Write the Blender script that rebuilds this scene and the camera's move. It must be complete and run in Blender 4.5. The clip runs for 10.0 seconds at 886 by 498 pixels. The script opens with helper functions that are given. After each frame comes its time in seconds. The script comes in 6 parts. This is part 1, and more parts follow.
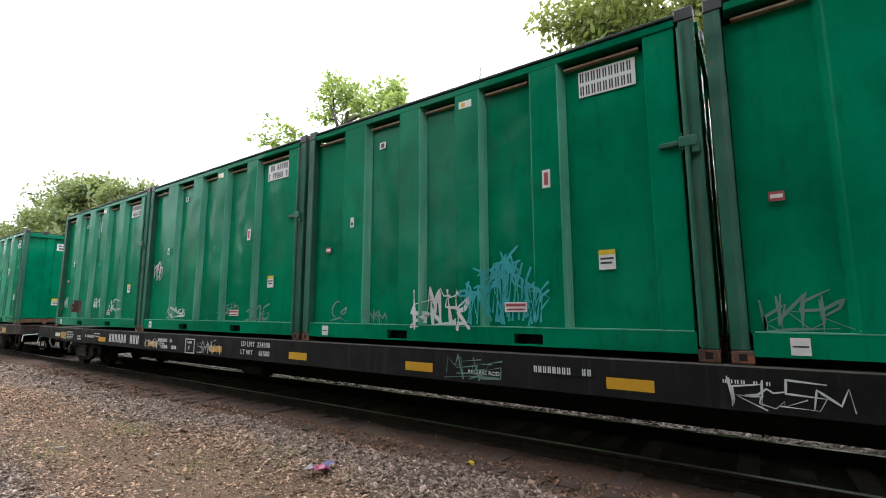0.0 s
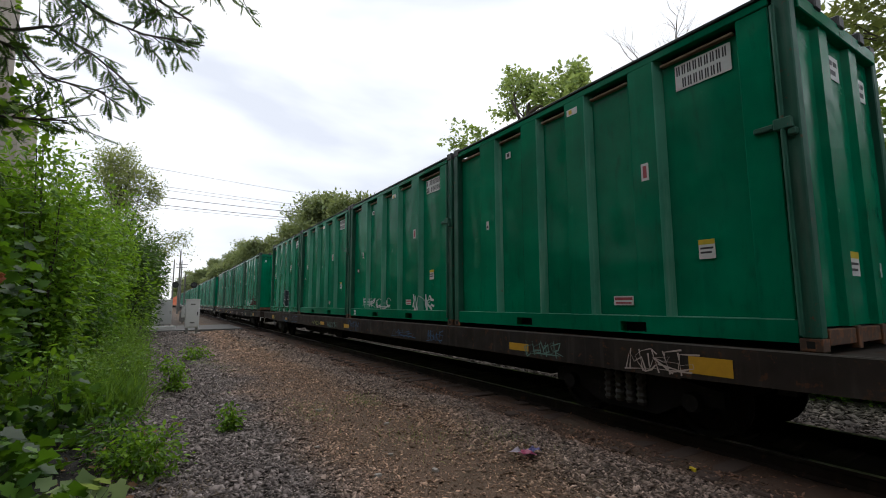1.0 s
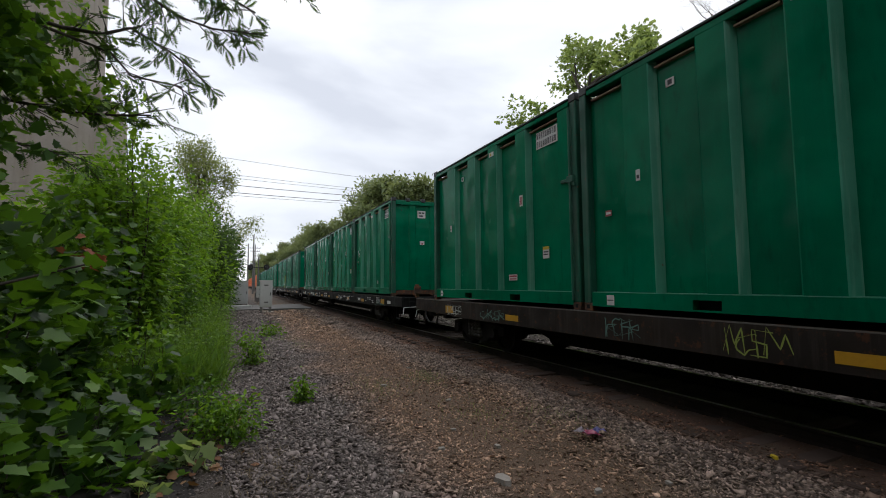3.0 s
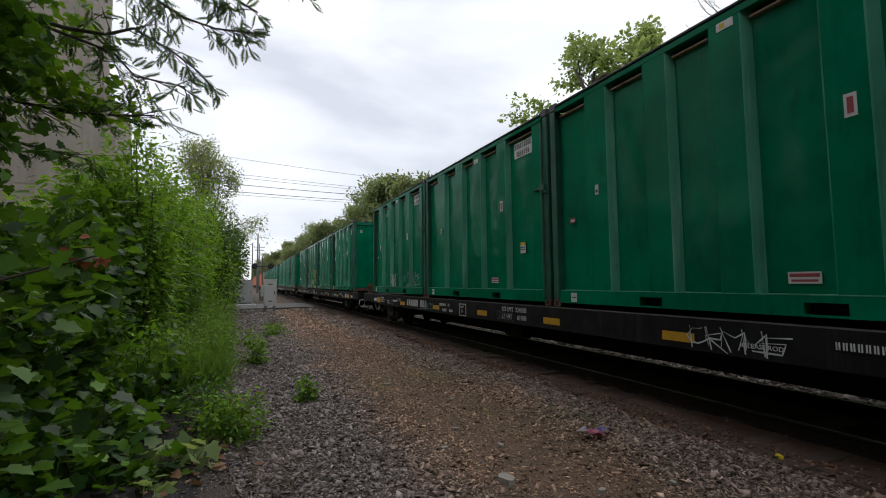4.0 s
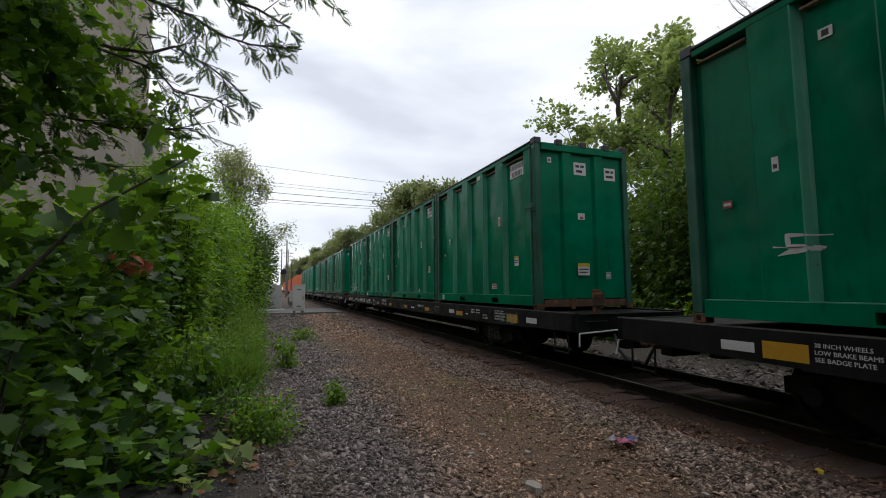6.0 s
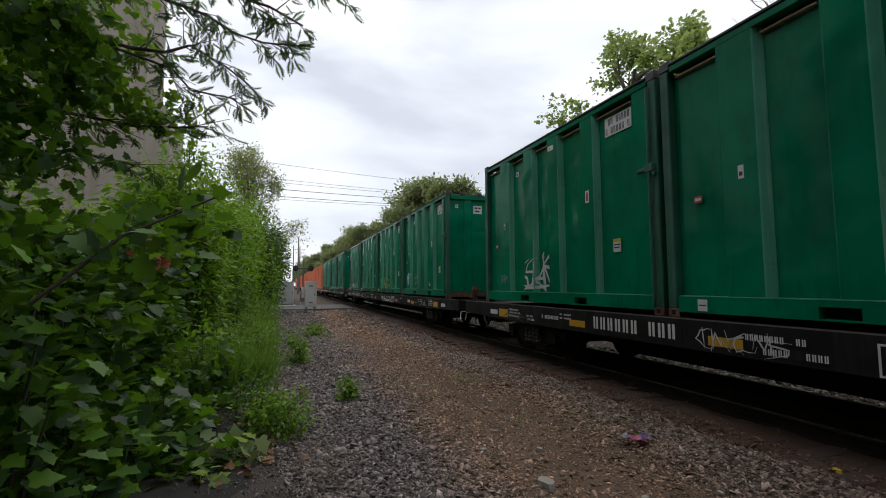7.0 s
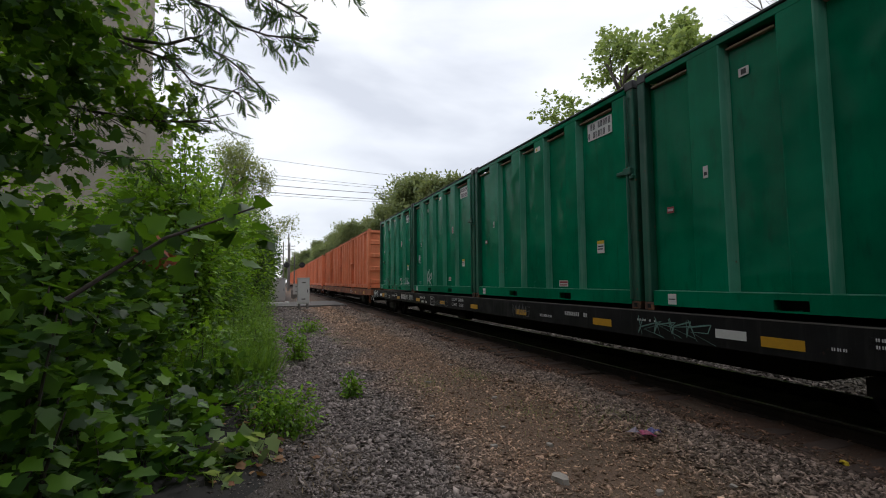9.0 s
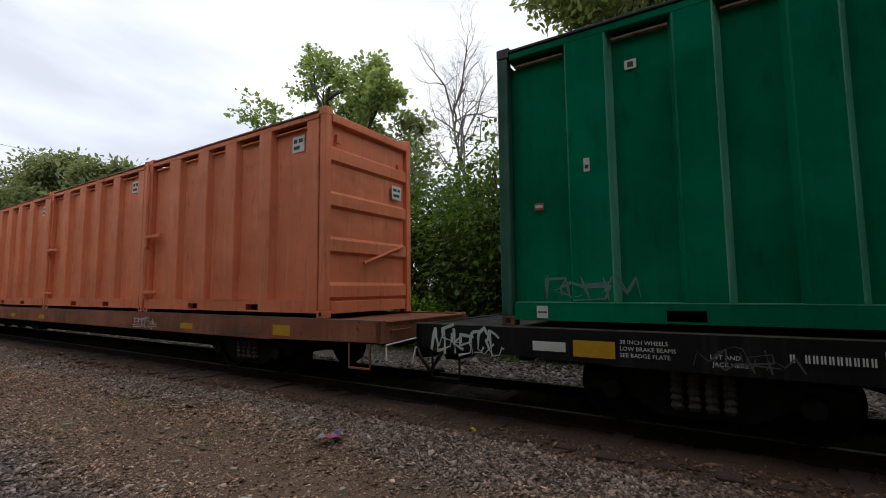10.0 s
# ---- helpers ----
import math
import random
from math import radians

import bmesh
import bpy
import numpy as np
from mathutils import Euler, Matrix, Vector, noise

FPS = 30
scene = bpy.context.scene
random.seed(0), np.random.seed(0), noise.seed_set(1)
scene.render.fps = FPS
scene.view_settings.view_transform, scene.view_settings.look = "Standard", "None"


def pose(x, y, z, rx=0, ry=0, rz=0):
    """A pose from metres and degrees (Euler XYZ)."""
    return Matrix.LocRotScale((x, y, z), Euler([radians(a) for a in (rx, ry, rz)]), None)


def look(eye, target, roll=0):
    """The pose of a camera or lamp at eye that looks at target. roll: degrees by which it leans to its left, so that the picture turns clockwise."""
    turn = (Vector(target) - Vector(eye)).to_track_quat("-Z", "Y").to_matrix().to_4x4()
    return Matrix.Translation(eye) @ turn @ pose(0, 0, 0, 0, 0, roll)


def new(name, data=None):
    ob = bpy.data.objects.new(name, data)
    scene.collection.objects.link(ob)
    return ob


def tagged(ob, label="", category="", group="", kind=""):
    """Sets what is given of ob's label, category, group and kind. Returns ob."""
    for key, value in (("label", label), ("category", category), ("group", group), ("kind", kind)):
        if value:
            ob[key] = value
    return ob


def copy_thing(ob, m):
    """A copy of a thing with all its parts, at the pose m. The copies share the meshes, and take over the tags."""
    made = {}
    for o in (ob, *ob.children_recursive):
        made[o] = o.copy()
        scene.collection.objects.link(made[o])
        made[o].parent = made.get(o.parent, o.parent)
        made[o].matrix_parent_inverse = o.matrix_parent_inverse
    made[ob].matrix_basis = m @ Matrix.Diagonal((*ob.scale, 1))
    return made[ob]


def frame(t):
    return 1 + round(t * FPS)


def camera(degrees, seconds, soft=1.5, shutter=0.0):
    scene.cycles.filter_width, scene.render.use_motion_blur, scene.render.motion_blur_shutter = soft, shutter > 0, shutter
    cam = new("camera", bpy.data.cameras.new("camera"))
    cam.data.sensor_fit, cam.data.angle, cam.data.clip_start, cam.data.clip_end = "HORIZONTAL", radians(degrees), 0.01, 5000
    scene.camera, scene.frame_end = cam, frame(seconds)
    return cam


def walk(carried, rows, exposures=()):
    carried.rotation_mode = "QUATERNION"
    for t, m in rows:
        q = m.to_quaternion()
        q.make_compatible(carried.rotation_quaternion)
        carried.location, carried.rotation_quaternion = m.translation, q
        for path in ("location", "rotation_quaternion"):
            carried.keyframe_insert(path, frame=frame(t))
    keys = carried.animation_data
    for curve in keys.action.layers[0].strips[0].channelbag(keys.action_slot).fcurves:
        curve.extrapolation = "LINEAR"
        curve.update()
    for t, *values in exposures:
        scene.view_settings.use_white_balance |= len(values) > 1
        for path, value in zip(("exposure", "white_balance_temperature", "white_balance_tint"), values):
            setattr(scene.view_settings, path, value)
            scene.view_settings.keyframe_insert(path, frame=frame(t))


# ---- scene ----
cam = camera(88.7, 10.0, soft=1.0)
PATH = [
    (0, (0.535, 0.263, 1.742), (2.165, 1.391, 2.011), -0.1),
    (0.1, (0.487, 0.257, 1.711), (1.911, 1.63, 2.005), 0.8),
    (0.2, (0.55, 0.288, 1.708), (1.843, 1.792, 1.972), -0.6),
    (0.3, (0.596, 0.346, 1.721), (1.797, 1.924, 1.985), -0.3),
    (0.5, (0.503, 0.34, 1.709), (1.651, 1.958, 1.969), -0.1),
    (1, (0.497, 0.312, 1.709), (1.54, 2.002, 1.945), -0.2),
    (1.5, (0.501, 0.323, 1.693), (1.466, 2.061, 1.906), -0.3),
    (2, (0.489, 0.304, 1.691), (1.39, 2.08, 1.881), -0.3),
    (2.5, (0.492, 0.317, 1.686), (1.34, 2.121, 1.852), -0.3),
    (4, (0.511, 0.329, 1.693), (1.315, 2.155, 1.84), -0.5),
    (4.5, (0.493, 0.289, 1.692), (1.301, 2.112, 1.848), -0.4),
    (5, (0.48, 0.253, 1.702), (1.261, 2.087, 1.865), -0.4),
    (5.5, (0.477, 0.264, 1.693), (1.22, 2.113, 1.866), -0.4),
    (6, (0.475, 0.28, 1.701), (1.175, 2.145, 1.874), -0.3),
    (7.5, (0.432, 0.273, 1.692), (1.078, 2.16, 1.842), -0.2),
    (8, (0.386, 0.238, 1.679), (1.023, 2.128, 1.82), -0.2),
    (8.5, (0.301, 0.28, 1.708), (0.947, 2.168, 1.844), -0.3),
    (9, (0.268, 0.378, 1.705), (0.966, 2.247, 1.846), -0.4),
    (9.5, (0.253, 0.384, 1.713), (1.272, 2.098, 1.865), -0.7),
    (9.6, (0.242, 0.382, 1.743), (1.394, 2.01, 1.889), -0.8),
    (9.8, (0.284, 0.357, 1.739), (1.689, 1.772, 1.896), -0.9),
    (10, (0.23, 0.375, 1.724), (1.915, 1.438, 1.897), -0.6),
]
walk(cam, [(t, look(eye, aim, lean)) for t, eye, aim, lean in PATH],
     exposures=[(0.0, 2.1), (0.1, 1.8), (0.2, 1.4), (0.5, 0.85), (1.0, 0.6), (2.0, 0.45), (9.4, 0.42), (10.0, 0.5)])

# ---- world and sun: bright overcast ----
SUN_EL, SUN_AZ = 58, 20
world = bpy.data.worlds.new("overcast")
scene.world = world
world.use_nodes = True
wt = world.node_tree
wt.nodes.clear()
w_out = wt.nodes.new("ShaderNodeOutputWorld")
w_bg = wt.nodes.new("ShaderNodeBackground")
w_sky = wt.nodes.new("ShaderNodeTexSky")
w_sky.sky_type, w_sky.sun_disc = "NISHITA", False
w_sky.sun_elevation, w_sky.sun_rotation = radians(SUN_EL), radians(SUN_AZ)
w_scale = wt.nodes.new("ShaderNodeMix")
w_scale.data_type, w_scale.blend_type = "RGBA", "MULTIPLY"
w_scale.inputs[0].default_value = 1.0
w_scale.inputs[7].default_value = (0.10, 0.10, 0.10, 1)
w_co = wt.nodes.new("ShaderNodeTexCoord")
w_map = wt.nodes.new("ShaderNodeMapping")
w_map.inputs["Scale"].default_value = (1.0, 0.75, 2.6)
w_map.inputs["Location"].default_value = (0.35, 0.1, 0.4)
w_noise = wt.nodes.new("ShaderNodeTexNoise")
w_noise.inputs["Scale"].default_value = 2.1
w_noise.inputs["Detail"].default_value = 5.0
w_noise.inputs["Roughness"].default_value = 0.48
w_noise.inputs["Distortion"].default_value = 0.35
w_ramp = wt.nodes.new("ShaderNodeValToRGB")
w_ramp.color_ramp.elements[0].position, w_ramp.color_ramp.elements[0].color = 0.32, (0.55, 0.58, 0.65, 1)
w_ramp.color_ramp.elements[1].position, w_ramp.color_ramp.elements[1].color = 0.68, (0.90, 0.91, 0.93, 1)
w_mid = w_ramp.color_ramp.elements.new(0.46)
w_mid.color = (0.71, 0.74, 0.80, 1)
w_mix = wt.nodes.new("ShaderNodeMix")
w_mix.data_type = "RGBA"
w_mix.inputs[0].default_value = 0.93
for a, b in ((w_sky.outputs[0], w_scale.inputs[6]), (w_co.outputs["Generated"], w_map.inputs[0]), (w_map.outputs[0], w_noise.inputs["Vector"]),
             (w_noise.outputs[0], w_ramp.inputs[0]), (w_scale.outputs[2], w_mix.inputs[6]), (w_ramp.outputs[0], w_mix.inputs[7]),
             (w_mix.outputs[2], w_bg.inputs[0]), (w_bg.outputs[0], w_out.inputs[0])):
    wt.links.new(a, b)
w_bg.inputs[1].default_value = 1.0
sun = new("sun", bpy.data.lights.new("sun", "SUN"))
sun.data.energy, sun.data.angle, sun.data.color = 0.6, radians(25), (1.0, 0.97, 0.92)
az = radians(SUN_AZ)
sun.matrix_world = look((60 * math.sin(az), 60 * math.cos(az), 90), (0, 0, 0))


# ---- materials ----
def lin(r, g, b):
    return (r, g, b, 1)


class Nodes:
    """A small material writer."""

    def __init__(self, name, rough=0.6, metal=0.0, spec=0.5):
        self.mat = bpy.data.materials.new(name)
        self.mat.use_nodes = True
        self.t = self.mat.node_tree
        self.b = self.t.nodes["Principled BSDF"]
        self.b.inputs["Roughness"].default_value = rough
        self.b.inputs["Metallic"].default_value = metal
        self.b.inputs["Specular IOR Level"].default_value = spec
        self.co = self.t.nodes.new("ShaderNodeTexCoord").outputs["Object"]

    def link(self, a, b):
        self.t.links.new(a, b)

    def noise(self, scale, detail=4.0, rough=0.55, stretch=None, distort=0.0):
        n = self.t.nodes.new("ShaderNodeTexNoise")
        n.inputs["Scale"].default_value, n.inputs["Detail"].default_value = scale, detail
        n.inputs["Roughness"].default_value, n.inputs["Distortion"].default_value = rough, distort
        src = self.co
        if stretch:
            m = self.t.nodes.new("ShaderNodeMapping")
            m.inputs["Scale"].default_value = stretch
            self.link(src, m.inputs[0])
            src = m.outputs[0]
        self.link(src, n.inputs["Vector"])
        return n.outputs[0]

    def ramp(self, fac, stops):
        r = self.t.nodes.new("ShaderNodeValToRGB")
        els = r.color_ramp.elements
        els[0].position, els[0].color = stops[0][0], stops[0][1]
        els[1].position, els[1].color = stops[-1][0], stops[-1][1]
        for p, c in stops[1:-1]:
            els.new(p).color = c
        self.link(fac, r.inputs[0])
        return r.outputs[0]

    def mix(self, fac, a, b, blend="MIX"):
        m = self.t.nodes.new("ShaderNodeMix")
        m.data_type, m.blend_type = "RGBA", blend
        for socket, v in ((m.inputs[0], fac), (m.inputs[6], a), (m.inputs[7], b)):
            if isinstance(v, (int, float)):
                socket.default_value = v
            elif isinstance(v, tuple):
                socket.default_value = v
            else:
                self.link(v, socket)
        return m.outputs[2]

    def maths(self, op, a, b):
        m = self.t.nodes.new("ShaderNodeMath")
        m.operation = op
        for socket, v in ((m.inputs[0], a), (m.inputs[1], b)):
            if isinstance(v, (int, float)):
                socket.default_value = v
            else:
                self.link(v, socket)
        return m.outputs[0]

    def axis(self, i):
        s = self.t.nodes.new("ShaderNodeSeparateXYZ")
        self.link(self.co, s.inputs[0])
        return s.outputs[i]

    def island(self):
        return self.t.nodes.new("ShaderNodeNewGeometry").outputs["Random Per Island"]

    def random(self):
        return self.t.nodes.new("ShaderNodeObjectInfo").outputs["Random"]

    def colour(self, c):
        if isinstance(c, tuple):
            self.b.inputs["Base Color"].default_value = c
        else:
            self.link(c, self.b.inputs["Base Color"])
        return self

    def rough(self, fac, lo, hi):
        r = self.ramp(fac, [(0.3, lin(lo, lo, lo)), (0.7, lin(hi, hi, hi))])
        self.link(r, self.b.inputs["Roughness"])
        return self

    def bump(self, height, strength=0.3, distance=0.02):
        n = self.t.nodes.new("ShaderNodeBump")
        n.inputs["Strength"].default_value, n.inputs["Distance"].default_value = strength, distance
        self.link(height, n.inputs["Height"])
        self.link(n.outputs[0], self.b.inputs["Normal"])
        return self


def paint(name, base, light, dark, rust, rough_lo, rough_hi, rust_at=0.68, spec=0.35, streaks=0.55, dent=0.4):
    """Weathered steel paint: broad fading, vertical streaks, small rust spots, shallow dents."""
    n = Nodes(name, 0.5, 0, spec)
    broad = n.noise(0.9, 4)
    c = n.mix(n.ramp(broad, [(0.35, lin(0, 0, 0)), (0.68, lin(1, 1, 1))]), base, dark)
    streak = n.noise(1.0, 5, 0.6, (9, 9, 0.55))
    c = n.mix(n.ramp(streak, [(0.52, lin(0, 0, 0)), (0.80, lin(streaks, streaks, streaks))]), c, light)
    c = n.mix(n.ramp(n.random(), [(0.0, lin(0, 0, 0)), (1.0, lin(0.18, 0.18, 0.18))]), c, dark)
    spots = n.noise(7.0, 8, 0.7)
    c = n.mix(n.ramp(spots, [(rust_at, lin(0, 0, 0)), (rust_at + 0.05, lin(0.85, 0.85, 0.85))]), c, rust)
    grime = n.noise(2.4, 6, 0.65, (3, 3, 0.8))
    c = n.mix(n.ramp(grime, [(0.56, lin(0, 0, 0)), (0.78, lin(0.4, 0.4, 0.4))]), c, lin(0.012, 0.016, 0.013))
    n.colour(c).rough(n.noise(3.0, 5), rough_lo, rough_hi)
    dents = n.mix(0.02, n.noise(1.5, 1.2, 0.4, (1, 1, 1.5)), n.noise(45, 3))
    return n.bump(dents, dent, 0.11).mat


RUST = lin(0.12, 0.055, 0.03)
M_GREEN = paint("green_paint", lin(0.0001, 0.185, 0.09), lin(0.0005, 0.25, 0.135), lin(0.0001, 0.115, 0.056), lin(0.04, 0.05, 0.03), 0.10, 0.28, 0.74, 0.07, 0.25, 0.32)
# Pale green: wear, with the light on flanks and lips painted in.
M_GREEN_EDGE = paint("worn_lit_green_edge", lin(0.08, 0.33, 0.225), lin(0.36, 0.50, 0.42), lin(0.03, 0.23, 0.145), lin(0.13, 0.09, 0.06), 0.4, 0.65, 0.66)
M_POST = paint("worn_post_paint", lin(0.015, 0.12, 0.075), lin(0.15, 0.16, 0.13), lin(0.008, 0.065, 0.042), RUST, 0.45, 0.7, 0.62)
M_ORANGE = paint("orange_paint", lin(0.75, 0.215, 0.10), lin(0.80, 0.33, 0.19), lin(0.60, 0.165, 0.074), lin(0.13, 0.05, 0.03), 0.5, 0.75, 0.7)
M_ORANGE_CAR = paint("orange_car_paint", lin(0.30, 0.10, 0.05), lin(0.36, 0.18, 0.12), lin(0.15, 0.055, 0.03), lin(0.07, 0.035, 0.025), 0.6, 0.85, 0.6)
M_BLACK_CAR = paint("black_car_paint", lin(0.009, 0.009, 0.010), lin(0.04, 0.038, 0.038), lin(0.007, 0.007, 0.007), lin(0.035, 0.02, 0.015), 0.55, 0.8, 0.66, 0.18)
M_BROWN_CAR = paint("brown_car_paint", lin(0.035, 0.026, 0.021), lin(0.085, 0.072, 0.06), lin(0.016, 0.013, 0.012), lin(0.085, 0.036, 0.018), 0.6, 0.9, 0.57, 0.2)
M_STEEL = paint("dirty_running_steel", lin(0.010, 0.009, 0.009), lin(0.022, 0.019, 0.017), lin(0.006, 0.005, 0.005), lin(0.025, 0.016, 0.011), 0.7, 0.9, 0.6, 0.15)
M_RUSTY = paint("rusty_steel", lin(0.11, 0.06, 0.04), lin(0.2, 0.14, 0.1), lin(0.05, 0.03, 0.022), lin(0.18, 0.07, 0.03), 0.65, 0.9, 0.5)
M_RAIL_SIDE = paint("dark_rail_side", lin(0.022, 0.014, 0.011), lin(0.05, 0.032, 0.024), lin(0.012, 0.009, 0.008), lin(0.06, 0.028, 0.015), 0.75, 0.95, 0.6, 0.15)
M_TARP = paint("dark_roof_sheet", lin(0.012, 0.03, 0.024), lin(0.05, 0.07, 0.06), lin(0.01, 0.016, 0.014), RUST, 0.45, 0.7, 0.72)
M_LEDGE = paint("rusty_ledge", lin(0.26, 0.19, 0.13), lin(0.34, 0.27, 0.2), lin(0.16, 0.10, 0.065), RUST, 0.7, 0.9, 0.6)


def plain(name, c, rough=0.6, metal=0.0, vary=0.3, scale=9.0):
    n = Nodes(name, rough, metal)
    dark = lin(c[0] * (1 - vary), c[1] * (1 - vary), c[2] * (1 - vary))
    k = n.mix(n.noise(scale, 6, 0.65), dark, lin(*c))
    return n.colour(k).bump(n.noise(scale * 9, 3), 0.12, 0.01).mat


M_YELLOW = plain("yellow_reflector", (0.62, 0.33, 0.015), 0.45, 0, 0.35, 14)
M_WHITE = plain("white_label", (0.68, 0.68, 0.67), 0.55, 0, 0.25, 20)
M_STENCIL = plain("white_stencil_paint", (0.75, 0.75, 0.74), 0.7, 0, 0.4, 16)
M_INK = plain("dark_print", (0.035, 0.035, 0.04), 0.6)
M_RED = plain("red_print", (0.36, 0.06, 0.07), 0.55)
M_SAFETY = plain("yellow_print", (0.62, 0.46, 0.02), 0.5)
# Near-black for the shade inside pockets and holes; the jack pad shares it.
M_HOLE = plain("dark_pocket", (0.006, 0.006, 0.006), 0.95)
M_RAIL_TOP = plain("polished_rail_steel", (0.45, 0.43, 0.42), 0.28, 0.9, 0.2)
M_CABINET = plain("pale_painted_metal", (0.62, 0.61, 0.59), 0.55, 0.0, 0.22, 3)
M_POLE = plain("grey_weathered_pole", (0.19, 0.18, 0.17), 0.85, 0, 0.35, 4)
M_DARK_METAL = plain("black_metal", (0.02, 0.02, 0.022), 0.5)
M_SILL_EDGE = plain("pale_sill_edge", (0.20, 0.185, 0.17), 0.7, 0.2, 0.8, 5)
M_SPRING = plain("dusty_spring_steel", (0.04, 0.037, 0.034), 0.8)
M_WIRE = plain("cable", (0.03, 0.03, 0.033), 0.6)
SPRAY = {
    "white": plain("white_spray_paint", (0.62, 0.64, 0.64), 0.75, 0, 0.35, 11),
    "teal": plain("teal_spray_paint", (0.03, 0.42, 0.45), 0.7, 0, 0.5, 7),
    "grey": plain("faded_spray_paint", (0.14, 0.26, 0.23), 0.75, 0, 0.4, 9),
    "olive": plain("olive_spray_paint", (0.30, 0.36, 0.075), 0.65, 0, 0.3, 4),
    "black": plain("black_spray_paint", (0.012, 0.018, 0.017), 0.7, 0, 0.3, 6),
    "red": plain("dull_red_spray_paint", (0.07, 0.016, 0.014), 0.75, 0, 0.4, 6),
    "pink": plain("pale_pink_spray_paint", (0.52, 0.42, 0.38), 0.75, 0, 0.3, 8),
    "navy": plain("dark_blue_spray_paint", (0.008, 0.022, 0.035), 0.6, 0, 0.4, 5),
    "dim": plain("worn_grey_spray_paint", (0.10, 0.10, 0.105), 0.75, 0, 0.4, 9),
    "blue": plain("blue_spray_paint", (0.03, 0.10, 0.22), 0.7, 0, 0.4, 5),
}


def leaf_material(name, base, alt, dark, rough=0.45, through_=0.35):
    n = Nodes(name, rough + 0.1, 0, 0.26)
    c = n.ramp(n.island(), [(0.0, dark), (0.45, base), (0.85, alt), (1.0, lin(alt[0] * 1.25, alt[1] * 1.2, alt[2]))])
    c = n.mix(n.ramp(n.noise(0.7, 3), [(0.35, lin(0, 0, 0)), (0.7, lin(0.6, 0.6, 0.6))]), c, dark)
    n.colour(c)
    tr = n.t.nodes.new("ShaderNodeBsdfTranslucent")
    k = n.mix(0.5, c, lin(alt[0] * 1.6, alt[1] * 1.5, alt[2] * 0.6))
    n.link(k, tr.inputs[0])
    ms = n.t.nodes.new("ShaderNodeMixShader")
    ms.inputs[0].default_value = through_
    n.link(n.b.outputs[0], ms.inputs[1])
    n.link(tr.outputs[0], ms.inputs[2])
    n.link(ms.outputs[0], n.t.nodes["Material Output"].inputs[0])
    return n.mat


M_LEAF = leaf_material("broad_green_leaf", lin(0.095, 0.21, 0.018), lin(0.22, 0.40, 0.035), lin(0.02, 0.055, 0.008), 0.4, 0.42)
M_LEAF_NEAR = leaf_material("vine_leaf", lin(0.036, 0.098, 0.012), lin(0.12, 0.255, 0.02), lin(0.009, 0.03, 0.007), 0.4)
M_LEAF_DARK = leaf_material("dark_tree_leaf", lin(0.045, 0.1, 0.018), lin(0.085, 0.165, 0.028), lin(0.018, 0.042, 0.01))
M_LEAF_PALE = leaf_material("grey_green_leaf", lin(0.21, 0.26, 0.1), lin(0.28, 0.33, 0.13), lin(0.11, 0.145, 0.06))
M_LEAF_BRIGHT = leaf_material("pale_green_leaf", lin(0.20, 0.29, 0.115), lin(0.31, 0.395, 0.165), lin(0.12, 0.175, 0.07), 0.45, 0.48)
M_LEAF_WOOD = leaf_material("woodland_leaf", lin(0.066, 0.135, 0.025), lin(0.135, 0.225, 0.042), lin(0.022, 0.05, 0.012))
M_FROND = leaf_material("feathery_leaf", lin(0.05, 0.11, 0.02), lin(0.10, 0.19, 0.03), lin(0.02, 0.05, 0.01), 0.5, 0.2)
# Distance haze is mixed into this leaf colour, pale and greyed.
M_LEAF_FAR = leaf_material("haze_tinted_leaf", lin(0.205, 0.26, 0.13), lin(0.27, 0.32, 0.16), lin(0.12, 0.16, 0.08))
M_GRASS = leaf_material("grass_blade", lin(0.115, 0.225, 0.03), lin(0.20, 0.34, 0.05), lin(0.045, 0.105, 0.016))
M_DEAD_LEAF = leaf_material("dry_brown_leaf", lin(0.22, 0.10, 0.05), lin(0.33, 0.20, 0.11), lin(0.10, 0.045, 0.03), 0.7, 0.15)
M_WITHERED = leaf_material("red_brown_leaf", lin(0.26, 0.075, 0.04), lin(0.36, 0.14, 0.08), lin(0.10, 0.035, 0.025), 0.7, 0.15)
M_STRAW = leaf_material("dry_straw", lin(0.20, 0.15, 0.09), lin(0.30, 0.23, 0.14), lin(0.09, 0.065, 0.04), 0.7, 0.1)
M_BARK = plain("bark", (0.075, 0.06, 0.048), 0.9, 0, 0.5, 6)
M_DEADWOOD = plain("bare_grey_wood", (0.30, 0.27, 0.25), 0.9, 0, 0.35, 6)


# Stops 0.66 to 0.74 put the shade under the cars into the colour.
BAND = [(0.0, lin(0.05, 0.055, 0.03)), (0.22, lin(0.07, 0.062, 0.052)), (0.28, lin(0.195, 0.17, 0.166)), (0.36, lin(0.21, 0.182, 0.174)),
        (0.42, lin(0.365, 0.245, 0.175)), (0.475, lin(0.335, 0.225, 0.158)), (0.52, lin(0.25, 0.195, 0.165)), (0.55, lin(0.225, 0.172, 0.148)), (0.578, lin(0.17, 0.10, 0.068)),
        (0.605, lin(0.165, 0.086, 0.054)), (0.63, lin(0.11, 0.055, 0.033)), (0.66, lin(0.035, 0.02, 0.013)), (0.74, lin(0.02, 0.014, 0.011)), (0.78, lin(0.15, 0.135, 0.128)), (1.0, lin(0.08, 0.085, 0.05))]


